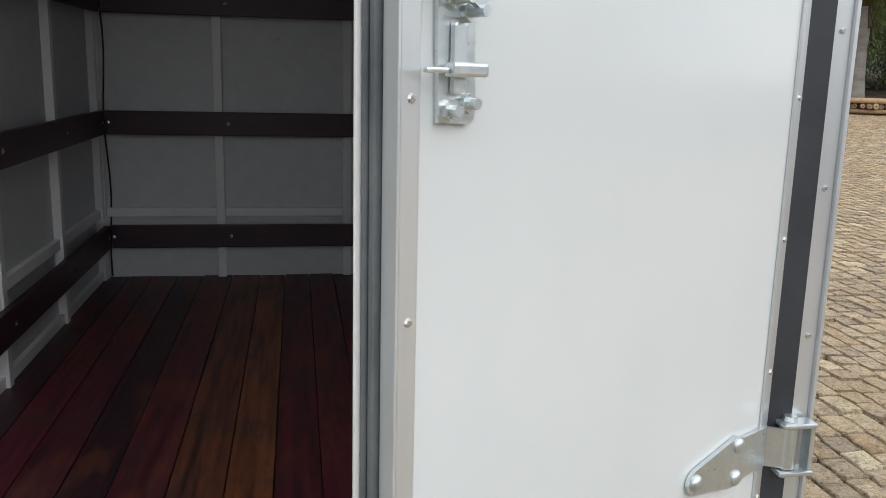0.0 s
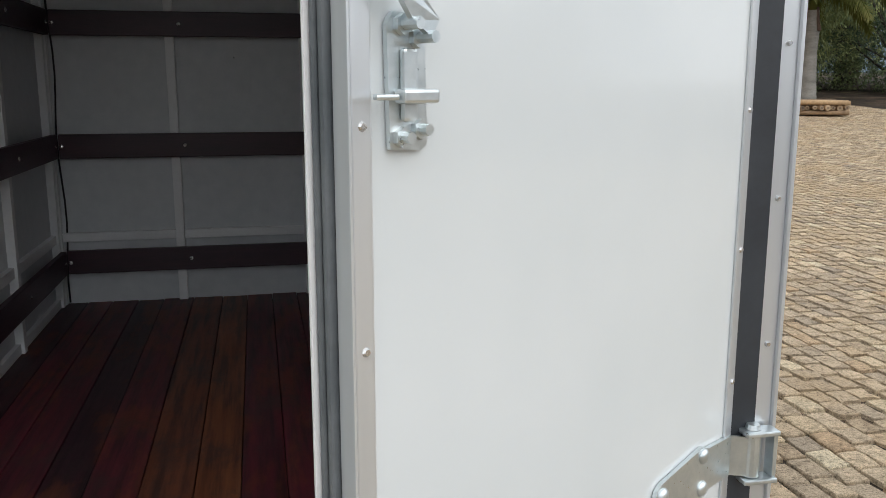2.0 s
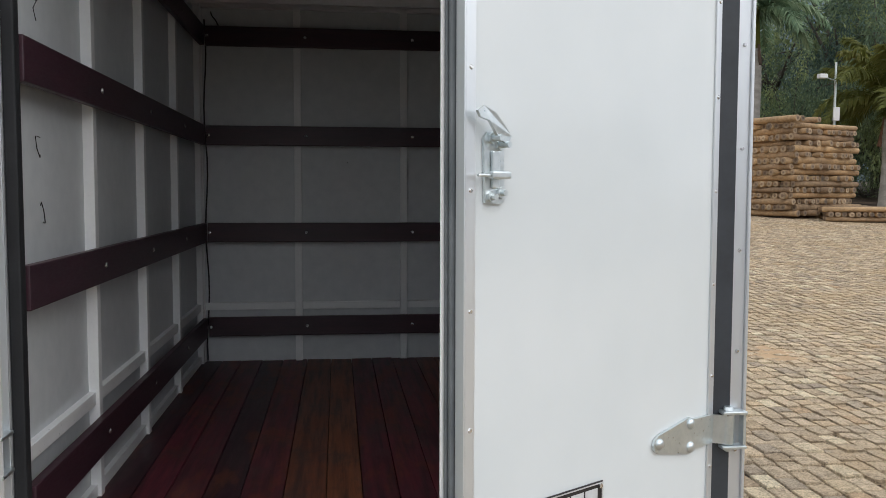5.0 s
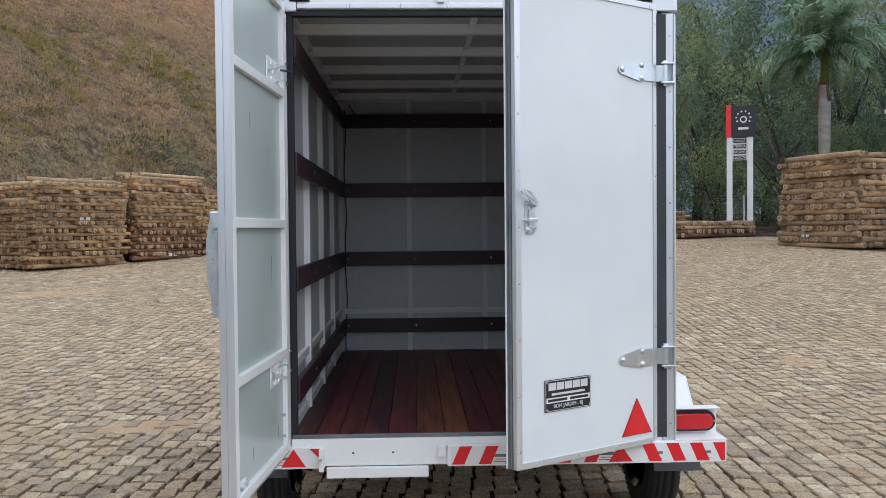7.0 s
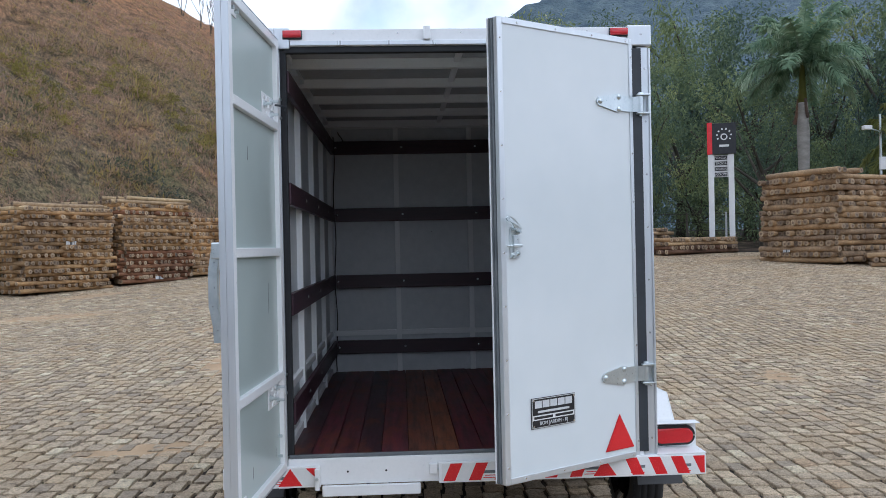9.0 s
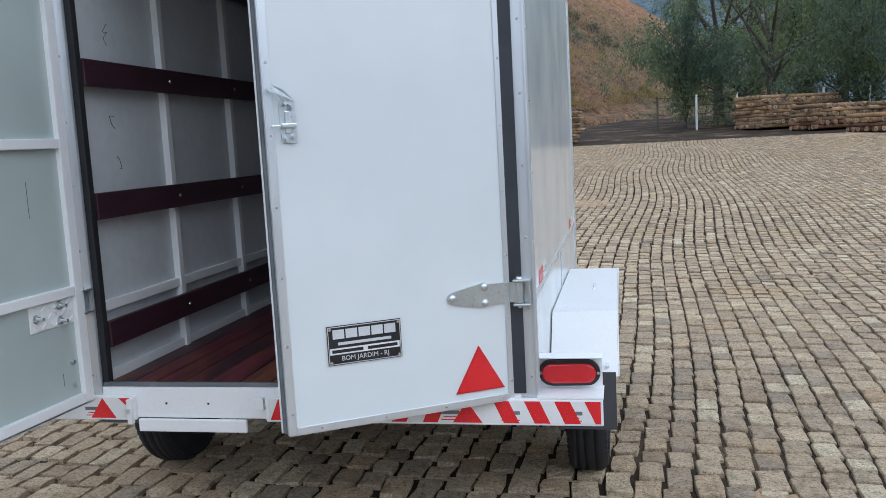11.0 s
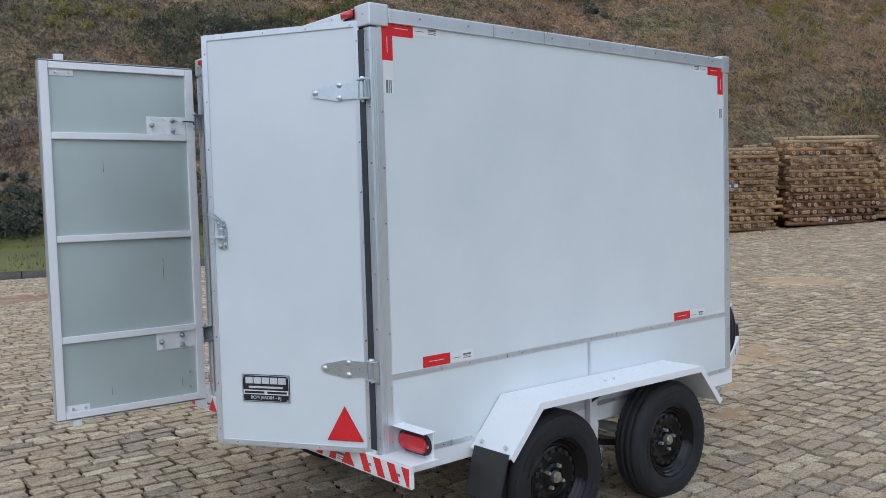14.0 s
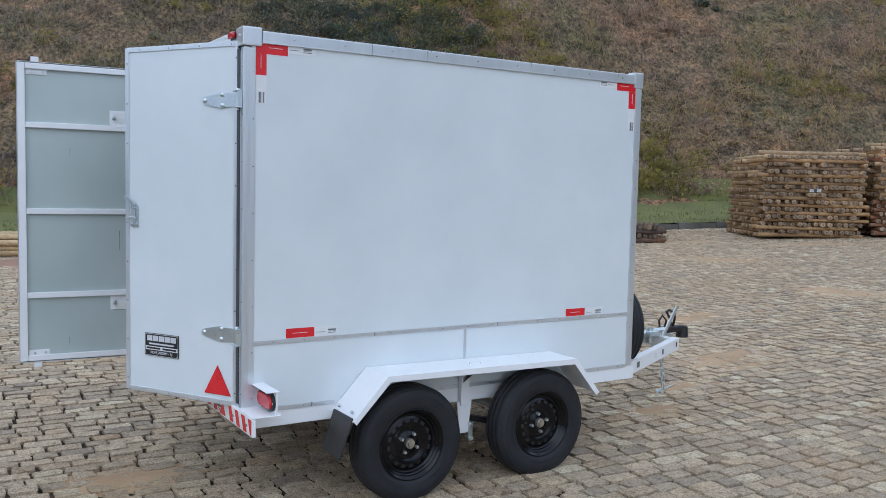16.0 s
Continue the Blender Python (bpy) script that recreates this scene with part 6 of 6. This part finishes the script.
def tree(kind, seed):
    """A tapered trunk with limbs and a ragged crown: 'plume' for bamboo-like clumps, 'broad' for round trees."""
    rnd, rp = np.random.default_rng(seed), random.Random(seed)
    t = thing("tree", "dense bamboo-like green tree" if kind == "plume" else "dense dark green broadleaf tree", "tree", "trees behind the yard")
    bm = bmesh.new()
    cents = []
    if kind == "plume":
        for k in range(13):
            a, lean = k * 2.4 + rp.uniform(-0.4, 0.4), rp.uniform(0.5, 3.3)
            top = rp.uniform(7.5, 10.5) - 0.9 * lean
            bow = lean / 3.3

            def on_culm(f):
                return (math.cos(a) * lean * f ** 1.8, math.sin(a) * lean * f ** 1.8, top * (f - bow * 0.42 * max(0.0, f - 0.45) ** 2 * 3.2))

            hose(bm, [on_culm(f) for f in np.linspace(0, 1.0, 9)], 0.026, 5)
            for f in np.linspace(0.22, 1.2, 14):
                x, y, z = on_culm(f)
                r = 0.62 * (1.2 - 0.5 * abs(f - 0.6))
                cents.append((x + rp.uniform(-0.45, 0.45), y + rp.uniform(-0.45, 0.45), z + rp.uniform(-0.3, 0.3), r * rp.uniform(0.6, 1.1)))
                if f > 0.55:
                    cents.append((x + rp.uniform(-0.2, 0.2), y + rp.uniform(-0.2, 0.2), z - rp.uniform(0.6, 1.3), r * 0.55))
        V, F = leaf_cloud(rnd, cents, 54, 0.168, 1.3, 1.25)
    else:
        rod(bm, (0, 0, -0.3), (0.1, 0, 4.2), 0.26, 0.14, 10)
        for k in range(9):
            a, z0 = k * 0.7 + rp.uniform(-0.2, 0.2), rp.uniform(2.0, 4.2)
            rod(bm, (0.05, 0, z0), (math.cos(a) * rp.uniform(1.6, 2.8), math.sin(a) * rp.uniform(1.6, 2.8), z0 + rp.uniform(1.4, 4.0)), 0.10, 0.03, 7)
        for k in range(95):
            a, q = rp.uniform(0, 6.28), rp.random() ** 0.5
            z = rp.uniform(0.8, 9.0)
            w = 3.2 * math.sin(math.pi * min(1, max(0.08, (z + 0.6) / 9.9))) ** 0.6
            cents.append((math.cos(a) * q * w, math.sin(a) * q * w, z, rp.uniform(0.5, 1.0)))
        V, F = leaf_cloud(rnd, cents, 82, 0.158, 0.5, 0.8)
    part("trunk", bm, BARK_DARK, t)
    joined("crown", V.tolist(), F.tolist(), (LEAF,), t)
    return t


protos = [tree("plume", 1), tree("broad", 2), tree("plume", 3), tree("broad", 4)]
trnd = random.Random(8)
spots = []
for row, (dist, step) in enumerate(((37, 3.4), (42, 3.8), (50, 4.6))):
    h = 6.5 + row * 1.7
    while h < 62:
        spots.append((h + trnd.uniform(-1, 1), dist + trnd.uniform(-2, 2), row))
        h += step / dist * 57.3
for i, (h, dist, row) in enumerate(spots):
    x, y = -0.3 + math.sin(radians(h)) * dist, -3.4 + math.cos(radians(h)) * dist
    kind = trnd.choice((0, 1, 2, 3)) if row else trnd.choice((0, 1, 3, 3, 1))
    s = (0.85 if row == 0 else 1.15 if row == 1 else 1.5) * trnd.uniform(0.85, 1.12)
    if 22 < h < 30:
        s *= 0.8
    m = pose(x, y, lift(min(y, 60)) - 0.2, 0, 0, trnd.uniform(0, 360))
    if i < 4:
        protos[i].matrix_basis = m @ Matrix.Diagonal((s, s, s, 1))
    else:
        c = copy_thing(protos[kind], m)
        c.scale = (s, s, s * trnd.uniform(0.9, 1.1))


def bare_tree(x, y, height, seed):
    """A leafless tree: a thin trunk that forks again and again into twigs."""
    rnd = random.Random(seed)
    z = float(land(np.array([x]), np.array([y]))[0])
    t = thing("bare_tree", "thin leafless tree on the crest of the hillside", "tree", "bare trees on the crest", (x, y, z))
    bm = bmesh.new()

    def grow(p, d, ln, r, depth):
        q = p + d * ln
        rod(bm, p, q, r, r * 0.68, 6)
        if depth:
            for k in range(3 if depth > 3 else 2):
                e = (d + Vector((rnd.uniform(-0.6, 0.6), rnd.uniform(-0.6, 0.6), rnd.uniform(0.0, 0.35)))).normalized()
                grow(p.lerp(q, rnd.uniform(0.6, 1.0)), e, ln * rnd.uniform(0.55, 0.85), r * 0.6, depth - 1)

    grow(Vector((0, 0, -1.5)), Vector((rnd.uniform(-0.1, 0.1), 0, 1)).normalized(), height * 0.30, 0.065, 5)
    part("branch", bm, BARK_DARK, t)


for k, (x, y, hgt) in enumerate(((-19.2, 74.3, 8.5), (-18.1, 76.4, 9.5), (-17.0, 79.0, 9.0), (-16.6, 79.6, 10.0), (-17.6, 78.2, 7.5))):
    bare_tree(x, y, hgt, 60 + k)

# taller trees closing the wood towards the mountain
for k in range(4):
    h, dist = 22.5 + k * 4.4, 46.5 + 1.2 * (k % 2)
    x, y = -0.3 + math.sin(radians(h)) * dist, -3.4 + math.cos(radians(h)) * dist
    c = copy_thing(protos[3 if k % 2 else 1], pose(x, y, lift(y) - 0.2, 0, 0, 70 * k))
    c.scale = (1.35, 1.35, 1.3)

# low growth between the trunks
for k in range(8):
    h, dist = 10 + k * 4.6 + trnd.uniform(-1, 1), 40 + trnd.uniform(-1.5, 2.5)
    x, y = -0.3 + math.sin(radians(h)) * dist, -3.4 + math.cos(radians(h)) * dist
    c = copy_thing(protos[1 if k % 2 else 3], pose(x, y, lift(y) - 0.6, 0, 0, trnd.uniform(0, 360)))
    c.scale = (0.75, 0.75, 0.5)


# ---- scrub on the hillside, grass on the verge ----
def blades(name, n, place, length, width, per, material, label, seed, flare=0.75):
    """Tufts of bent blades, joined."""
    rnd = np.random.default_rng(seed)
    X, Y, Z, S = place(rnd, n)
    n = len(X)
    C = np.repeat(np.stack([X, Y, Z], 1), per, 0)
    S = np.repeat(S, per)[:, None]
    m = n * per
    a = rnd.uniform(0, 2 * np.pi, m)
    lean = rnd.uniform(0.1, flare * 1.4, m)
    d = np.stack([np.cos(a) * np.sin(lean), np.sin(a) * np.sin(lean), np.cos(lean)], 1)
    s = np.stack([-np.sin(a), np.cos(a), np.zeros(m)], 1)
    L = S * length * rnd.uniform(0.5, 1.3, (m, 1))
    W = S * width * rnd.uniform(0.6, 1.3, (m, 1))
    root = C + np.stack([np.cos(a), np.sin(a), np.zeros(m)], 1) * S * rnd.uniform(0, 0.25, (m, 1))
    tip = root + d * L + np.stack([np.cos(a), np.sin(a), -0.35 * np.ones(m)], 1) * 0.2 * L
    V = np.stack([root + s * W, tip, root - s * W], 1).reshape(-1, 3)
    ob = joined(name, V.tolist(), (np.arange(m)[:, None] * 3 + np.array([0, 1, 2])).tolist(), (material,))
    return tagged(ob, label, "vegetation", kind="stuff")


def on_slope(rnd, n):
    k = n * 3
    y = rnd.uniform(-18, 100, k)
    p = 2.6 + 42 * rnd.random(k) ** 1.5
    x = np.interp(y, FOOT_Y, FOOT_X) - p / 0.92
    near = np.hypot(x, y + 2)
    keep = rnd.random(k) < np.clip(26 / near, 0.12, 1.0) ** 1.3
    x, y = x[keep][:n], y[keep][:n]
    wob = np.array([noise.noise(Vector((a * 0.12, b * 0.12, 3.0))) * 1.6 + noise.noise(Vector((a * 0.5, b * 0.5, 9.0))) * 0.35 for a, b in zip(x, y)])
    h = hill(x, y)
    size = rnd.uniform(0.6, 1.5, len(x)) * np.clip(np.hypot(x, y) / 30, 0.75, 1.5) * (1 - 0.55 * np.clip((h - 9) / 10, 0, 1)) * (1 + 0.5 * np.sin(x * 1.3 + 2 * np.sin(y * 0.7)) * np.sin(y * 1.1 + x * 0.4))
    return x, y, lift(np.minimum(y, 60.0)) + h + wob * np.clip((h - 0.4) / 4, 0, 1) - 0.05, size


def on_verge(rnd, n):
    y = rnd.uniform(-12, 32, n)
    p = 0.15 + 2.6 * rnd.random(n) ** 1.2
    x = np.interp(y, FOOT_Y, FOOT_X) - p / 0.92
    return x, y, lift(y) + hill(x, y) - 0.03, rnd.uniform(0.6, 1.3, n)


blades("hillside_scrub", 62000, on_slope, 0.215, 0.0165, 7, SHRUB, "dry brown and olive scrub covering the hillside", 21, 1.0)


def shrubs(n, seed, leaf, material, gate, spread, name, label):
    """Rounded leafy bushes gathered in drifts over the slope; each bush is a few clumps side by side."""
    rnd = np.random.default_rng(seed)
    X, Y, Z, S = on_slope(rnd, n * 9)
    drift = np.array([noise.noise(Vector((a * 0.16, b * 0.16, seed * 1.7))) for a, b in zip(X, Y)])
    keep = np.flatnonzero(drift + rnd.uniform(-0.16, 0.16, len(X)) > gate + 0.03 * np.clip(Z - 5, 0, 8) + 0.16 * np.clip((Y - 9) / 8, 0, 1))[:n]
    cents = []
    for i in keep:
        size = (0.24 + 0.34 * rnd.random() ** 2) * min(S[i], 1.4) * spread
        for q in range(3):
            cents.append((X[i] + rnd.normal() * size * 0.6, Y[i] + rnd.normal() * size * 0.6, Z[i] + 0.10 + size * (0.35 + 0.35 * rnd.random()), size * (0.55 + 0.35 * rnd.random())))
    V, F = leaf_cloud(rnd, cents, 30, leaf * 1.14, -0.15, 0.85)
    tagged(joined(name, V.tolist(), F.tolist(), (material,)), label, "vegetation", kind="stuff")


shrubs(1700, 31, 0.115, BUSH, 0.20, 1.0, "hillside_shrub", "leafy olive and dark green shrubs among dry scrub")
shrubs(1000, 43, 0.085, SHRUB, -0.12, 0.75, "hillside_brushwood", "greyish brown twiggy brushwood on the hillside")
shrubs(1200, 37, 0.10, BRUSH, 0.12, 0.75, "hillside_brush", "yellowish green low brush among dry scrub")
blades("verge_grass", 6000, on_verge, 0.10, 0.010, 10, GRASS, "green grass strip behind the kerb", 22, 0.6)


# ---- paving: granite setts in rows along the yard ----
pavement = thing("pavement", "worn granite setts with sandy joints", "pavement", kind="structure")


def sett_layout(seed=6):
    """Rows along y; each sett as x, y, width, length. Longer setts on the hillside half, squarer ones on the other."""
    rnd = np.random.default_rng(seed)
    out, x = [], -17.5
    while x < 15.5:
        broad = min(1.0, max(0.0, (x - 0.8) / 0.7))
        w = (0.113 - 0.008 * broad) * rnd.uniform(0.93, 1.07)
        y = -5.2 - rnd.uniform(0, 0.2)
        while y < 25.5:
            ln = rnd.uniform(0.122 - 0.014 * broad, 0.215 - 0.027 * broad)
            out.append((x + w / 2, y + ln / 2, w, ln))
            y += ln
        x += w
    A = np.array(out)
    A[:, 0] += 0.055 * (A[:, 1] + 2) + 0.06 * np.sin(A[:, 1] * 0.7 + A[:, 0] * 0.3) + 0.05 * np.sin(A[:, 1] * 0.23)
    A = A[A[:, 0] > np.interp(A[:, 1], FOOT_Y, FOOT_X) + 0.1]
    return A, rnd


setts, srnd = sett_layout()
near = (setts[:, 0] > 1.02) & (setts[:, 0] < 3.4) & (setts[:, 1] > 0.1) & (setts[:, 1] < 3.9)
order = np.flatnonzero(near)[:300]
chosen = np.zeros(len(setts), bool)
chosen[order] = True


def sett_mesh(k):
    """A sett of unit plan with uneven corners and a worn, rounded top."""
    rnd = np.random.default_rng(100 + k)
    ring = np.array([(-0.5, -0.5), (0.0, -0.5), (0.5, -0.5), (0.5, 0.0), (0.5, 0.5), (0.0, 0.5), (-0.5, 0.5), (-0.5, 0.0)])
    outer = ring * np.array([0.915, 0.94]) * np.where(np.abs(ring).sum(1) > 0.9, rnd.uniform(0.92, 1.0, 8), 1.0)[:, None] + rnd.uniform(-0.035, 0.035, (8, 2))
    mid, top = outer * np.array([0.975, 0.98]), outer * np.array([0.90, 0.92])
    V = [(*p, -0.024) for p in outer] + [(*p, -0.005) for p in mid] + [(*p, 0.0 + rnd.uniform(-0.0025, 0.0025)) for p in top] + [(0.0, 0.0, 0.002)]
    F = []
    for a in (0, 8):
        F += [(a + j, a + (j + 1) % 8, a + 8 + (j + 1) % 8, a + 8 + j) for j in range(8)]
    F += [(16 + j, 16 + (j + 1) % 8, 24) for j in range(8)]
    me = bpy.data.meshes.new("paving_stone")
    me.from_pydata(V, [], F)
    me.materials.append(STONE)
    me.update()
    return me


sett_kinds = [sett_mesh(k) for k in range(12)]
for i in order:
    x, y, w, ln = setts[i]
    ob = new("paving_stone", sett_kinds[int(srnd.integers(12))])
    ob.parent = pavement
    ob.matrix_basis = pose(x, y, lift(y) + srnd.uniform(-0.006, 0.004), srnd.uniform(-1.2, 1.2), srnd.uniform(-1.2, 1.2), srnd.uniform(-2, 2)) @ Matrix.Diagonal((w, ln, 1, 1))


def sett_blocks(S, ring, caps, gap, rough):
    """Vertices and faces of many setts with uneven outlines."""
    n, k = len(S), len(ring)
    size = S[:, None, 2:4] - gap
    jit = srnd.uniform(-0.0075, 0.0075, (n, k, 2)) + srnd.uniform(-0.0045, 0.0045, (n, 1, 2))
    outer = S[:, None, :2] + ring * size + jit
    top = S[:, None, :2] + ring * (size - 0.005) + jit * 0.95 + srnd.uniform(-0.003, 0.003, (n, k, 2))
    zb = (lift(S[:, 1]) + srnd.uniform(-0.004, 0.003, n) * rough)[:, None]
    tilt = ((ring * size) * srnd.uniform(-0.022, 0.022, (n, 1, 2)) * rough).sum(-1) + srnd.uniform(-0.0022, 0.0022, (n, k)) * rough
    V = np.concatenate([np.concatenate([outer, (zb - 0.024 + 0 * tilt)[..., None]], -1), np.concatenate([top, (zb + tilt)[..., None]], -1)], 1).reshape(-1, 3)
    o = np.arange(n)[:, None] * 2 * k
    sides = np.concatenate([o + np.array((j, (j + 1) % k, k + (j + 1) % k, k + j)) for j in range(k)])
    tops = np.concatenate([o + np.array(q) for q in caps])
    return V.tolist(), sides.tolist() + tops.tolist()


S = setts[~chosen]
far = np.hypot(S[:, 0] - 1.0, S[:, 1] + 1.5) > 8.0
RING_NEAR = np.array([(-0.44, -0.5), (0.03, -0.50), (0.45, -0.5), (0.5, -0.46), (0.50, 0.02), (0.5, 0.455), (0.44, 0.5), (-0.03, 0.50), (-0.45, 0.5), (-0.5, 0.46), (-0.50, -0.03), (-0.5, -0.455)])
RING_FAR = np.array([(-0.5, -0.5), (0.5, -0.5), (0.5, 0.5), (-0.5, 0.5)])
for block, ring, caps, gap, rough in ((S[~far], RING_NEAR, ((12, 13, 14, 15), (12, 15, 16, 23), (23, 16, 17, 22), (22, 17, 18, 21), (21, 18, 19, 20)), 0.0152, 1.3), (S[far], RING_FAR, ((4, 5, 6, 7),), 0.0215, 1.0)):
    V, F = sett_blocks(block, ring, caps, gap, rough)
    tagged(joined("paving_stones", V, F, (STONE,), pavement), kind="stuff")


# ---- sand drifted over the joints ----
def sand_patch(x, y, w, ln, turn, seed, material=None, label="thin drift of tan sand over the paving setts", up=0.0035):
    """A thin, ragged drift of sand that fills the joints and thins out between the setts."""
    rnd = random.Random(seed)
    V, F, seg, rings = [], [], 56, 12
    ca, sa = math.cos(radians(turn)), math.sin(radians(turn))

    def spot(px, py, f):
        gx, gy = x + px * ca - py * sa, y + px * sa + py * ca
        lump = 0.0055 * noise.noise(Vector((gx * 9, gy * 9, seed))) + 0.003 * noise.noise(Vector((gx * 30, gy * 30, seed)))
        return (gx, gy, lift(gy) + up - 0.0135 * f ** 1.6 + lump)

    V.append(spot(0, 0, 0))
    edge = [1 + 0.35 * noise.noise(Vector((2.2 * math.cos(2 * math.pi * j / seg), 2.2 * math.sin(2 * math.pi * j / seg), seed))) + rnd.uniform(-0.08, 0.08) for j in range(seg)]
    for k in range(1, rings + 1):
        f = k / rings
        for j in range(seg):
            a = 2 * math.pi * j / seg
            q = f * (1 + (edge[j] - 1) * f)
            V.append(spot(w * q * math.cos(a), ln * q * math.sin(a), f))
    F += [(0, 1 + j, 1 + (j + 1) % seg) for j in range(seg)]
    for k in range(rings - 1):
        o = 1 + k * seg
        F += [(o + j, o + seg + j, o + seg + (j + 1) % seg, o + (j + 1) % seg) for j in range(seg)]
    ob = joined("sand_patch", V, F, (material or SAND,))
    for p in ob.data.polygons:
        p.use_smooth = True
    tagged(ob, label, "sand", kind="stuff")


for k, (x, y, w, ln, turn) in enumerate(((0.30, 3.02, 0.20, 0.36, 8), (-0.05, 3.75, 0.16, 0.42, 0), (-0.03, -0.34, 0.20, 0.42, -6), (-0.56, 4.80, 0.46, 0.62, 10), (-2.0, 2.52, 0.56, 0.20, 14),
                                          (10.1, 22.6, 1.3, 0.9, 20), (7.6, 24.4, 1.6, 0.6, 25), (3.3, 4.6, 0.25, 0.35, 0), (-2.2, 6.2, 0.35, 0.8, 5), (-4.2, 3.4, 0.4, 0.9, -12), (-8.9, 13.3, 1.1, 0.4, 48), (-6.7, 15.0, 1.2, 0.4, 57),
                                          (-2.5, 9.3, 0.9, 0.55, 10), (-0.1, 10.4, 0.9, 0.6, 0), (-6.2, 11.2, 1.4, 0.45, 35), (1.5, 0.30, 0.14, 0.26, 0))):
    sand_patch(x, y, w, ln, turn, 40 + k)
for k, (x, y, w, ln, turn) in enumerate(((-12.6, -0.6, 1.1, 3.4, -14), (-11.9, 3.0, 0.8, 2.6, -18), (-9.8, 8.6, 0.8, 2.6, -38))):
    sand_patch(x, y, w, ln, turn, 70 + k, RED_SOIL, "thin spread of reddish soil over the setts by the kerb", 0.0075)
